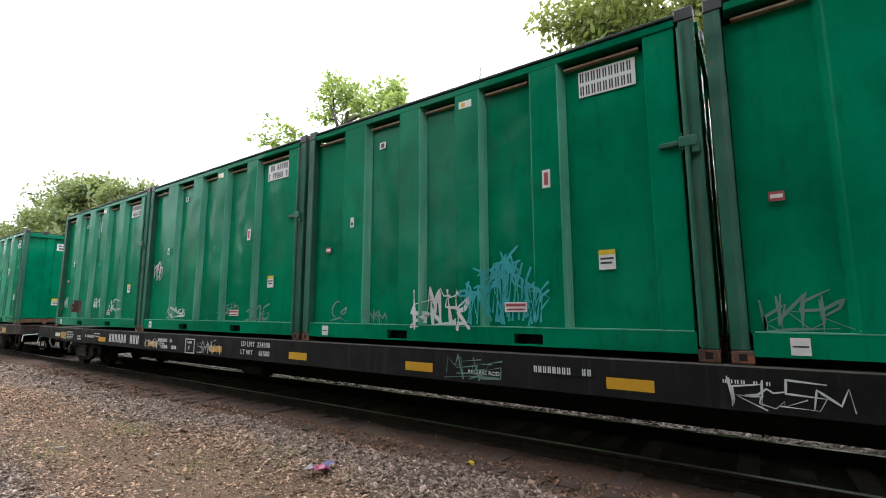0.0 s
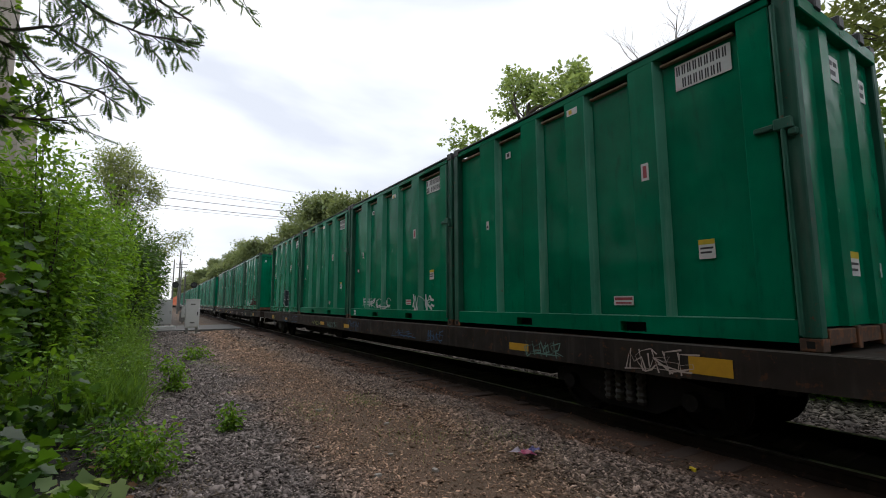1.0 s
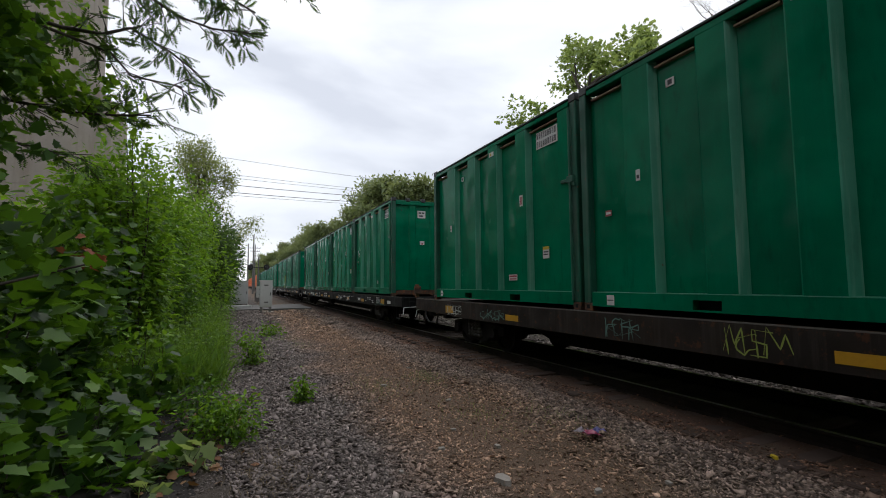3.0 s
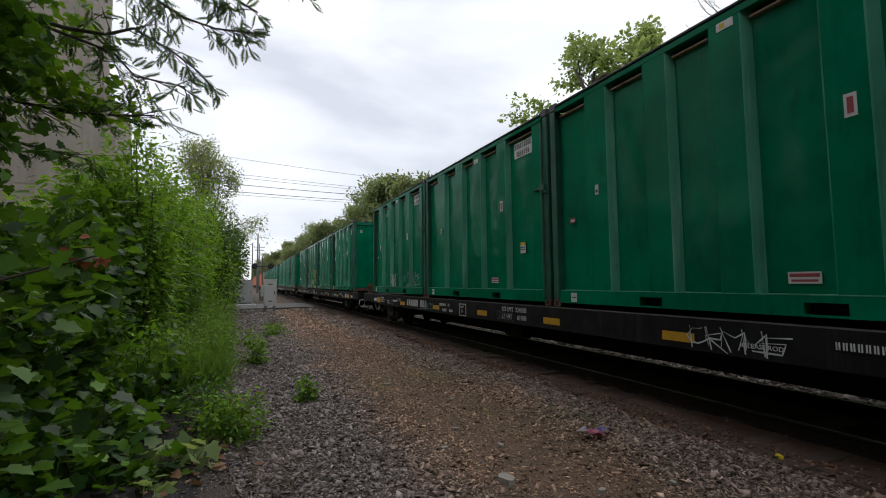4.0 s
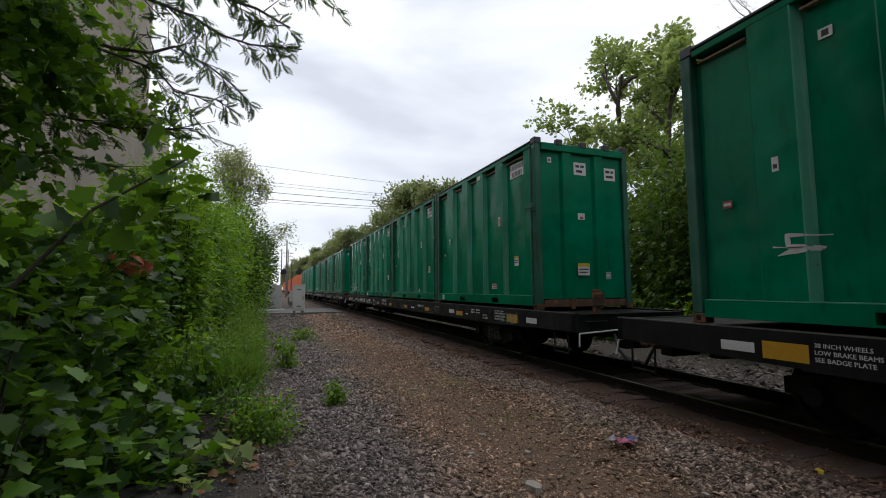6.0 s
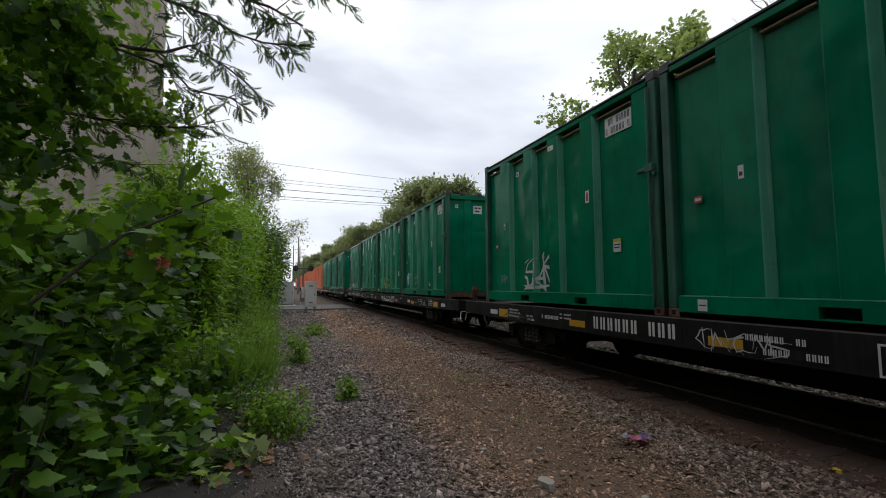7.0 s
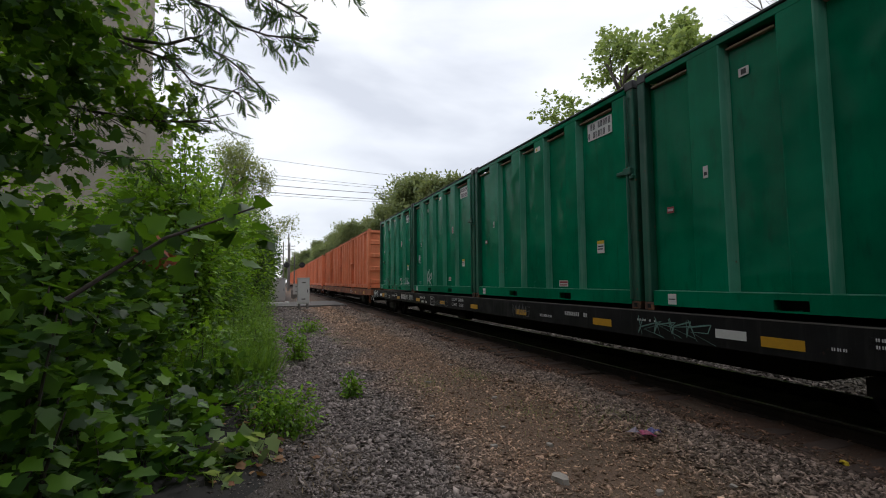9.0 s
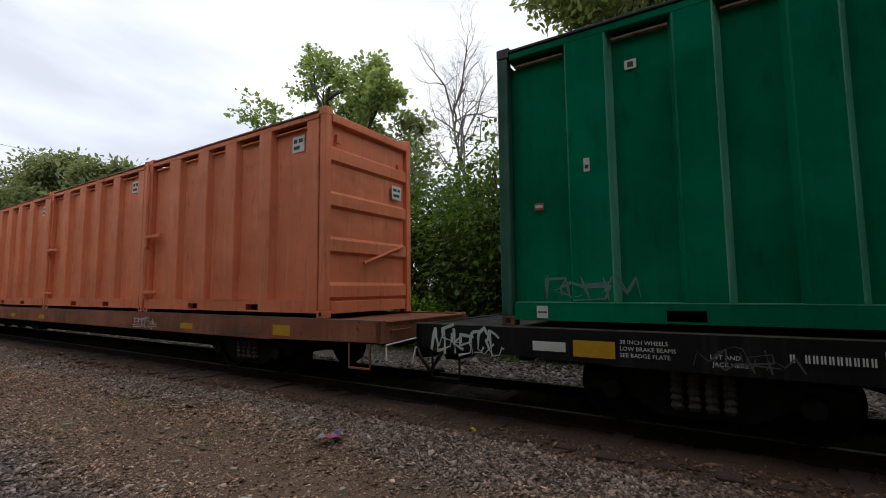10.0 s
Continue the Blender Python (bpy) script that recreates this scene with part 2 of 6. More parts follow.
def make_ground():
    n = Nodes("dirt_and_ballast", 0.92, 0, 0.2)
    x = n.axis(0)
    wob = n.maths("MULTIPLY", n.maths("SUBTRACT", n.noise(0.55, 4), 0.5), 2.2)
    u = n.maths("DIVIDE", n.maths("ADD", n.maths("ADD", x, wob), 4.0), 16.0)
    # Ground tinted below the stones' colour, painting shade into the gaps between them.
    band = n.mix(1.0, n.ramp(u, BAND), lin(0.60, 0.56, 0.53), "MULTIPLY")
    fine = n.noise(34, 6, 0.75)
    c = n.mix(n.ramp(fine, [(0.3, lin(0.75, 0.75, 0.75)), (0.75, lin(0, 0, 0))]), band, lin(0.035, 0.03, 0.027))
    c = n.mix(n.ramp(n.noise(70, 3, 0.7), [(0.62, lin(0, 0, 0)), (0.75, lin(0.8, 0.8, 0.8))]), c, lin(0.30, 0.28, 0.26))
    patch = n.noise(1.3, 5, 0.6)
    c = n.mix(n.ramp(patch, [(0.45, lin(0, 0, 0)), (0.72, lin(0.6, 0.6, 0.6))]), c, lin(0.075, 0.058, 0.04))
    n.colour(c)
    h = n.mix(0.5, n.noise(26, 5, 0.7), n.noise(75, 4, 0.7))
    return n.bump(h, 0.9, 0.035).mat


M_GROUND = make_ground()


def make_stone():
    n = Nodes("ballast_stone", 0.85, 0, 0.3)
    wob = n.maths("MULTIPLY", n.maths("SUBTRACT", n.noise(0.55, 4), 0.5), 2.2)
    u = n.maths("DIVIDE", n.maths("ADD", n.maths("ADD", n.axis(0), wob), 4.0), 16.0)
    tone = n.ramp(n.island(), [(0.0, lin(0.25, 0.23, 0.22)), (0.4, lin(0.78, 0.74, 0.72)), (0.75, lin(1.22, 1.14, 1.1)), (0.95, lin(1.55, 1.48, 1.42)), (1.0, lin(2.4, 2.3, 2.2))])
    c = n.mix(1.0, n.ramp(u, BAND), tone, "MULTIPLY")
    c = n.mix(n.ramp(n.noise(30, 4), [(0.4, lin(0, 0, 0)), (0.8, lin(0.5, 0.5, 0.5))]), c, lin(0.06, 0.048, 0.038))
    return n.colour(c).bump(n.noise(60, 4), 0.4, 0.01).mat


M_STONE = make_stone()
M_PALE_STONE = plain("pale_flat_stone", (0.30, 0.27, 0.24), 0.85, 0, 0.35, 12)
M_ASPHALT = plain("old_dark_asphalt", (0.020, 0.0165, 0.015), 0.97, 0, 0.75, 14)
M_TIE = plain("brown_weathered_timber", (0.062, 0.036, 0.026), 0.92, 0, 0.6, 5)


def make_concrete():
    n = Nodes("stained_old_concrete", 0.88, 0, 0.25)
    c = n.mix(n.ramp(n.noise(0.35, 5), [(0.35, lin(0, 0, 0)), (0.7, lin(1, 1, 1))]), lin(0.36, 0.32, 0.27), lin(0.27, 0.235, 0.20))
    c = n.mix(n.ramp(n.noise(0.6, 6, 0.65, (2.2, 2.2, 0.25)), [(0.5, lin(0, 0, 0)), (0.75, lin(0.7, 0.7, 0.7))]), c, lin(0.19, 0.14, 0.105))
    c = n.mix(n.ramp(n.noise(6, 7, 0.7), [(0.55, lin(0, 0, 0)), (0.8, lin(0.4, 0.4, 0.4))]), c, lin(0.15, 0.13, 0.11))
    return n.colour(c).bump(n.noise(14, 5), 0.3, 0.02).mat


M_CONCRETE = make_concrete()


# ---- mesh helpers ----
def mesh_of(name, verts, faces, mats, index=None):
    me = bpy.data.meshes.new(name)
    me.from_pydata([tuple(v) for v in verts], [], [tuple(f) for f in faces])
    for m in mats:
        me.materials.append(m)
    if index is not None:
        me.polygons.foreach_set("material_index", index)
    me.update()
    return me


def part(name, data, material, parent, label=""):
    """Links a bmesh or a mesh as one object under a thing or a part."""
    if isinstance(data, bmesh.types.BMesh):
        me = bpy.data.meshes.new(name)
        data.to_mesh(me)
        data.free()
        me.materials.append(material)
        data = me
    ob = new(name, data)
    if parent:
        ob.parent = parent
    if label:
        ob["label"] = label
    return ob


def box(bm, x0, x1, y0, y1, z0, z1, bevel=0.0):
    vs = [bm.verts.new((x, y, z)) for x in (x0, x1) for y in (y0, y1) for z in (z0, z1)]
    fs = [bm.faces.new([vs[i] for i in f]) for f in ((0, 1, 3, 2), (4, 6, 7, 5), (0, 4, 5, 1), (2, 3, 7, 6), (0, 2, 6, 4), (1, 5, 7, 3))]
    if bevel:
        edges = list({e for f in fs for e in f.edges})
        bmesh.ops.bevel(bm, geom=edges, offset=bevel, segments=1, affect="EDGES")
    return bm


def boxes(*dims, bevel=0.0):
    bm = bmesh.new()
    for d in dims:
        box(bm, *d, bevel=bevel)
    return bm


def prism(bm, outline, axis, a, b):
    """Extrudes an outline given in the two other axes (in x, y, z order) from a to b along axis."""
    def at(p, v):
        q = list(p)
        q.insert(axis, v)
        return q
    lo = [bm.verts.new(at(p, a)) for p in outline]
    hi = [bm.verts.new(at(p, b)) for p in outline]
    bm.faces.new(lo)
    bm.faces.new(list(reversed(hi)))
    for i in range(len(outline)):
        j = (i + 1) % len(outline)
        bm.faces.new((lo[i], hi[i], hi[j], lo[j]))
    bmesh.ops.recalc_face_normals(bm, faces=bm.faces[:])
    return bm


def cylinder(bm, p, q, r0, r1=None, sides=10):
    r1 = r0 if r1 is None else r1
    p, q = Vector(p), Vector(q)
    d = (q - p)
    m = Matrix.Translation((p + q) / 2) @ d.to_track_quat("Z", "Y").to_matrix().to_4x4()
    bmesh.ops.create_cone(bm, cap_ends=True, segments=sides, radius1=r0, radius2=r1, depth=d.length, matrix=m)
    return bm


def cylinders(*args, sides=10):
    bm = bmesh.new()
    for a in args:
        cylinder(bm, *a, sides=sides)
    return bm


def empty(name, x, y, z, label="", category="", group=""):
    ob = new(name)
    ob.empty_display_size = 0.3
    ob.location = (x, y, z)
    return tagged(ob, label, category, group)


TEXTS = {}


def text_mesh(body, size):
    """Block lettering as a thin mesh in the y-z plane that reads when seen from -x; origin at its left foot."""
    key = (body, size)
    if key not in TEXTS:
        cu = bpy.data.curves.new("lettering", "FONT")
        cu.body, cu.size, cu.extrude = body, size, 0.002
        cu.resolution_u = 2
        ob = bpy.data.objects.new("lettering", cu)
        scene.collection.objects.link(ob)
        bpy.context.view_layer.update()
        me = bpy.data.meshes.new_from_object(ob.evaluated_get(bpy.context.evaluated_depsgraph_get()))
        bpy.data.objects.remove(ob)
        me.transform(Matrix(((0, 0, -1, 0), (-1, 0, 0, 0), (0, 1, 0, 0), (0, 0, 0, 1))))
        me.materials.clear()
        me.materials.append(M_STENCIL)
        TEXTS[key] = me
    return TEXTS[key]


# ---- ground ----
def axis_steps(stops):
    out = []
    for a, b, n in stops:
        out.extend(np.linspace(a, b, n, endpoint=False))
    out.append(stops[-1][1])
    return np.array(out)


def rise(x, y):
    """Height of the ground: a shallow wheel rut, soft lumps, a low bed under the track."""
    z = 0.02 * math.sin(1.1 * x + 0.4 * y) * math.exp(-(y / 40) ** 2)
    z += 0.05 * noise.noise((x * 0.6, y * 0.35, 3.1)) + 0.025 * noise.noise((x * 2.1, y * 1.7, 0.4))
    z -= 0.05 * math.exp(-((x - 3.0 - 0.15 * math.sin(y * 0.3)) / 0.7) ** 2)
    if abs(x) > 60:
        return 0.0
    z -= 0.05 * math.exp(-((x - 5.12) / 0.16) ** 2)
    k = 1 / (1 + math.exp(min(60, -(x - 5.40) * 13))) * (1 / (1 + math.exp((x - 8.6) * 6)))
    z = z * (1 - k) + k * (-0.012 + 0.04 * noise.noise((x * 2.2, y * 1.8, 7)))
    return z * (1 if abs(y) < 150 and abs(x) < 40 else 0)


gx = axis_steps([(-900, -60, 6), (-60, -6, 12), (-6, -0.5, 20), (-0.5, 6.2, 100), (6.2, 9, 20), (9, 60, 14), (60, 900, 6)])
gy = axis_steps([(-300, -20, 6), (-20, -2, 16), (-2, 9, 130), (9, 20, 70), (20, 60, 60), (60, 200, 28), (200, 1800, 10)])
gv = [(x, y, rise(x, y)) for y in gy for x in gx]
nx = len(gx)
gf = [(j * nx + i, j * nx + i + 1, (j + 1) * nx + i + 1, (j + 1) * nx + i) for j in range(len(gy) - 1) for i in range(nx - 1)]
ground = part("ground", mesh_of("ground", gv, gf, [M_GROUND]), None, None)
ground.data.polygons.foreach_set("use_smooth", [True] * len(gf))
tagged(ground, "brown dirt lane and grey ballast gravel beside the railway track", "ground", kind="structure")

# ---- railway track ----
XT, RAIL_Z, TIE_Z = 6.8, 0.15, -0.02
track = empty("railway_track", XT, 0, 0, "rusty steel rails on dirt-covered brown wooden ties", "railway track")
track["kind"] = "structure"
for sx in (-1, 1):
    xc = sx * 0.7535
    bm = bmesh.new()
    prof = [(xc - 0.07, TIE_Z), (xc + 0.07, TIE_Z), (xc + 0.07, TIE_Z + 0.015), (xc + 0.012, TIE_Z + 0.035), (xc + 0.012, RAIL_Z - 0.045), (xc + 0.036, RAIL_Z - 0.03),
            (xc + 0.036, RAIL_Z), (xc - 0.036, RAIL_Z), (xc - 0.036, RAIL_Z - 0.03), (xc - 0.012, RAIL_Z - 0.045), (xc - 0.012, TIE_Z + 0.035), (xc - 0.07, TIE_Z + 0.015)]
    prism(bm, prof, 1, -60, 900)
    rail = part("rail", bm, M_RAIL_SIDE, track)
    part("running_surface", boxes((xc - 0.03, xc + 0.03, -60, 900, RAIL_Z + 0.001, RAIL_Z + 0.004)), M_RAIL_TOP, rail, "shiny worn rail head")

# ---- train: containers ----
SPEED = 21.4                     # metres a second, towards -y
LC, WC, HC = 6.06, 1.22, 3.60    # container length, half width, height
DECK = 1.25
RIBS = [(1.47, 1.83), (2.57, 2.95), (3.57, 3.95), (4.67, 5.14)]
POST = 0.50                      # the near end's corner post and door frame
MOVERS = []


def side_x(y):
    """How far the near side of a container stands out at y along it."""
    if y < POST or y > LC - 0.16:
        return -WC
    for a, b in RIBS:
        if a <= y <= b:
            return -WC
        if a - 0.065 < y < a:
            return -WC + 0.115 * min(1, (a - y) / 0.06)
        if b < y < b + 0.07:
            return -WC + 0.115 * min(1, (y - b) / 0.055)
    return -WC + 0.115


def panel_bm(y0, y1, z0, z1, x, thick, bulge):
    """A thin sheet with a faint pillow of dents."""
    bm = bmesh.new()
    ny, nz = 7, 14
    sgn = 1 if x < 0 else -1
    grid = []
    for k in range(nz + 1):
        row = []
        for j in range(ny + 1):
            u, v = j / ny, k / nz
            e = math.sin(math.pi * u) * math.sin(math.pi * min(1, v * 1.02))
            d = bulge * e * (0.5 + 1.5 * noise.noise((u * 2 + y0, v * 4, x)))
            row.append(bm.verts.new((x + sgn * d, y0 + u * (y1 - y0), z0 + v * (z1 - z0))))
        grid.append(row)
    for k in range(nz):
        for j in range(ny):
            f = bm.faces.new((grid[k][j], grid[k + 1][j], grid[k + 1][j + 1], grid[k][j + 1]))
            f.smooth = True
    box(bm, x + sgn * 0.03, x + sgn * (0.03 + thick), y0, y1, z0, z1)
    return bm


def rib_mesh(a, b, side):
    """A hat-section rib; its near-end flank is painted pale as lit and worn."""
    s = side
    out = [(s * (WC - 0.125), a - 0.068), (s * (WC - 0.115), a - 0.062), (s * (WC - 0.008), a - 0.006), (s * WC, a + 0.01), (s * WC, b - 0.01), (s * (WC - 0.012), b + 0.010), (s * (WC - 0.115), b + 0.055), (s * (WC - 0.125), b + 0.062)]
    bm = bmesh.new()
    prism(bm, out, 2, 0.29, 3.47)
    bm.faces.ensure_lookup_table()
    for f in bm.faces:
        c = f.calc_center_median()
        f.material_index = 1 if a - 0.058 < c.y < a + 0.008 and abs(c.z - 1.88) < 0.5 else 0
    me = bpy.data.meshes.new("rib")
    bm.to_mesh(me)
    bm.free()
    return me


def castings(parent, mat_low, mat_top):
    for y in (0.0, LC - 0.178):
        for x in (-WC - 0.004, WC + 0.004 - 0.165):
            low = boxes((x, x + 0.165, y - 0.003, y + 0.178, 0.0, 0.12), bevel=0.008)
            ob = part("corner_casting", low, mat_low, parent, "rusty corner casting")
            # A black plate on the face paints the hole's inner shade.
            hx = x - 0.002 if x < 0 else x + 0.167
            part("casting_hole", boxes((hx, hx + 0.004, y + 0.055, y + 0.12, 0.03, 0.095)) if x < 0 else boxes((hx - 0.004, hx, y + 0.055, y + 0.12, 0.03, 0.095)), M_HOLE, ob)
            part("top_casting", boxes((x, x + 0.165, y - 0.003, y + 0.178, HC - 0.09, HC + 0.05), bevel=0.01), mat_top, parent, "black top corner casting")


def container_body(name, paint_, edge, post, top, label, group, ends):
    c = empty(name, 0, 0, -60, label, "container", group)
    part("floor", boxes((-WC + 0.12, WC - 0.12, 0.05, LC - 0.05, 0.10, 0.20)), M_STEEL, c)
    spans = [POST, *[v for ab in RIBS for v in ab], LC - 0.16]
    for side in (-1, 1):
        for a, b in zip(spans[0::2], spans[1::2]):
            part("side_panel", panel_bm(a, b, 0.28, 3.37, side * (WC - 0.115), 0.02, 0.022), paint_, c)
            ledge = boxes((-WC + 0.05, -WC + 0.13, a + 0.05, b - 0.07, 3.37, 3.395)) if side < 0 else boxes((WC - 0.13, WC - 0.05, a + 0.05, b - 0.07, 3.37, 3.395))
            part("ledge", ledge, M_LEDGE if ends == "green" else edge, c, "rusty ledge under the roof rail" if ends == "green" else "")
        for a, b in RIBS:
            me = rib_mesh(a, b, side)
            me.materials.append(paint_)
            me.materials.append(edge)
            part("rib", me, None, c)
        x0, x1 = sorted((side * WC, side * (WC - 0.16)))
        bm = bmesh.new()
        z1 = 0.285
        holes = [(1.75, 2.12), (3.78, 4.15)]
        prism(bm, [(0.178, z1), (0.178, 0.075), (1.75, 0.075), (1.75, 0.215), (2.12, 0.215), (2.12, 0.075), (3.78, 0.075), (3.78, 0.215), (4.15, 0.215), (4.15, 0.075), (LC - 0.178, 0.075), (LC - 0.178, z1)], 0, x0, x1)
        rail_ = part("bottom_rail", bm, paint_, c)
        xo = side * (WC + 0.003)
        e0, e1 = sorted((xo, side * (WC - 0.10)))
        # On green containers the pale paint gives this lip its lit edge.
        part("rail_lip", boxes((e0, e1, 0.20, LC - 0.2, z1, z1 + 0.012)), edge, rail_, "thin lip along the bottom rail in the edge paint")
        for a, b in holes:
            # A black plate at the back paints the pocket's inner shade.
            h0, h1 = sorted((side * (WC - 0.15), side * (WC - 0.13)))
            part("fork_pocket", boxes((h0, h1, a, b, 0.076, 0.22)), M_HOLE, c, "dark fork pocket")
            w0, w1 = sorted((side * WC, side * (WC - 0.12)))
            part("pocket_rim", boxes((w0, w1, a, b, 0.075, 0.098)), paint_, c)
        part("top_rail", boxes((x0, x1, 0.178, LC - 0.178, 3.47, 3.56), bevel=0.008), paint_, c)
        r0, r1 = sorted((side * (WC + 0.018), side * (WC - 0.2)))
        part("roof_edge", boxes((r0, r1, 0.178, LC - 0.178, 3.565, 3.60), bevel=0.006), top, c, "dark roof edge strip")
        # door post at the near end, plain corner post at the far one
        p0, p1 = sorted((side * WC, side * (WC - 0.14)))
        part("corner_post", boxes((p0, p1, 0.0, 0.15, 0.12, 3.51), bevel=0.012), post, c)
        part("corner_post", boxes((p0, p1, LC - 0.15, LC, 0.12, 3.51), bevel=0.012), post if ends == "green" else paint_, c)
        f0, f1 = sorted((side * (WC - 0.012), side * (WC - 0.1)))
        part("door_frame", boxes((f0, f1, 0.19, 0.50, 0.29, 3.47), bevel=0.01), paint_, c)
    part("roof", boxes((-WC + 0.2, WC - 0.2, 0.1, LC - 0.1, 3.54, 3.585)), top, c, "dark sheeted roof")
    # ends
    if ends == "green":
        part("end_panel", boxes((-WC + 0.14, WC - 0.14, 0.07, 0.10, 0.22, 3.42)), paint_, c)
        for x in (-0.42, 0.42):
            bm = bmesh.new()
            prism(bm, [(x - 0.16, 0.07), (x - 0.11, 0.005), (x + 0.11, 0.005), (x + 0.16, 0.07)], 2, 0.22, 3.40)
            part("end_rib", bm, paint_, c)
        part("end_header", boxes((-WC + 0.14, WC - 0.14, -0.03, 0.1, 3.38, 3.54), bevel=0.01), paint_, c)
        for x in (-0.62, 0.0, 0.62):
            part("lifting_lug", boxes((x - 0.08, x + 0.08, -0.05, 0.06, 3.50, 3.64), bevel=0.015), M_DARK_METAL, c, "black lifting lug")
        part("end_sill", boxes((-WC + 0.17, WC - 0.17, 0.0, 0.1, 0.05, 0.2), (-0.4, -0.3, -0.02, 0.1, 0.0, 0.22), (0.3, 0.4, -0.02, 0.1, 0.0, 0.22), bevel=0.008), M_RUSTY, c, "rusty end sill")
        part("end_panel", boxes((-WC + 0.14, WC - 0.14, LC - 0.10, LC - 0.05, 0.12, 3.5)), paint_, c)
        # locking bar and hinge on the near side
        bar = part("locking_bar", cylinders(((-WC - 0.035, 0.135, 0.15), (-WC - 0.035, 0.135, 3.42), 0.024), sides=8), M_POST, c, "rust-streaked locking bar")
        part("hinge", boxes((-WC - 0.06, -WC + 0.02, 0.05, 0.21, 2.12, 2.24), (-WC - 0.03, -WC + 0.02, 0.21, 0.40, 2.15, 2.21), (-WC - 0.045, -WC + 0.02, 0.02, 0.10, 2.05, 2.12), bevel=0.012), post, c, "hinged latch bracket")
        castings(c, M_RUSTY, M_DARK_METAL)
    else:
        part("end_panel", boxes((-WC + 0.14, WC - 0.14, 0.10, 0.14, 0.12, 3.42)), paint_, c)
        for z in (0.45, 1.25, 2.05, 2.85):
            bm = bmesh.new()
            prism(bm, [(0.10, z - 0.16), (0.03, z - 0.11), (0.03, z + 0.09), (0.10, z + 0.15)], 0, -WC + 0.10, WC - 0.10)
            part("end_ridge", bm, paint_, c)
        part("end_header", boxes((-WC + 0.14, WC - 0.14, -0.02, 0.12, 3.40, 3.55), bevel=0.01), paint_, c)
        part("end_sill", boxes((-WC + 0.17, WC - 0.17, 0.02, 0.14, 0.06, 0.27), bevel=0.008), paint_, c)
        part("brace", cylinders(((-0.25, 0.0, 0.95), (0.95, 0.0, 1.35), 0.03), sides=8), paint_, c, "diagonal tie bar on the end wall")
        for x, z in ((-0.9, 3.1), (0.85, 2.95)):
            part("lashing_hook", boxes((x - 0.03, x + 0.03, 0.03, 0.1, z, z + 0.12), (x - 0.03, x + 0.07, 0.03, 0.06, z - 0.04, z), bevel=0.008), post, c)
        part("end_panel", boxes((-WC + 0.14, WC - 0.14, LC - 0.10, LC - 0.05, 0.12, 3.5)), paint_, c)
        part("locking_bar", cylinders(((-WC - 0.04, LC - 0.09, 0.3), (-WC - 0.04, LC - 0.09, 3.35), 0.028), sides=8), post, c, "rusty locking bar")
        part("door_handle", boxes((-WC - 0.08, -WC - 0.01, LC - 0.75, LC - 0.06, 1.72, 1.80), (-WC - 0.08, -WC - 0.01, LC - 0.16, LC - 0.04, 1.5, 1.8), bevel=0.012), post, c, "rusty door handle")
        part("door_handle", boxes((-WC - 0.06, -WC - 0.01, LC - 0.6, LC - 0.06, 0.42, 0.49), bevel=0.012), post, c)
        castings(c, paint_, paint_)
    return c


def plate(y0, y1, z0, z1, x, base, bars):
    """A thin plate or sticker on the near side with printed bars; bars are (v0, v1, u0, u1, material)."""
    mats, verts, faces, idx = [base], [], [], []

    def slab(ya, yb, za, zb, xa, xb, mi):
        k = len(verts)
        verts.extend([(xx, yy, zz) for xx in (xa, xb) for yy in (ya, yb) for zz in (za, zb)])
        for f in ((0, 1, 3, 2), (4, 6, 7, 5), (0, 4, 5, 1), (2, 3, 7, 6), (0, 2, 6, 4), (1, 5, 7, 3)):
            faces.append([k + i for i in f])
            idx.append(mi)
    slab(y0, y1, z0, z1, x - 0.004, x + 0.001, 0)
    for v0, v1, u0, u1, m in bars:
        if m not in mats:
            mats.append(m)
        slab(y1 - u1 * (y1 - y0), y1 - u0 * (y1 - y0), z0 + v0 * (z1 - z0), z0 + v1 * (z1 - z0), x - 0.006, x - 0.002, mats.index(m))
    return mesh_of("sticker", verts, faces, mats, idx)


def code_bars(rows, per, seed, m=None):
    """Character-sized strokes for lettering that is not spelled out."""
    rng = random.Random(seed)
    out = []
    for r in range(rows):
        v0, v1 = (r + 0.14) / rows, (r + 0.86) / rows
        for k in range(per):
            if rng.random() < 0.12:
                continue
            u0, u1 = (k + 0.28) / (per + 0.6), (k + 0.98) / (per + 0.6)
            mm = m or M_INK
            w = (u1 - u0) * 0.34
            out.append((v0, v1, u0, u0 + w, mm))
            out.append((v0, v1, u1 - 1.25 * w, u1 - 0.25 * w, mm))
    return out


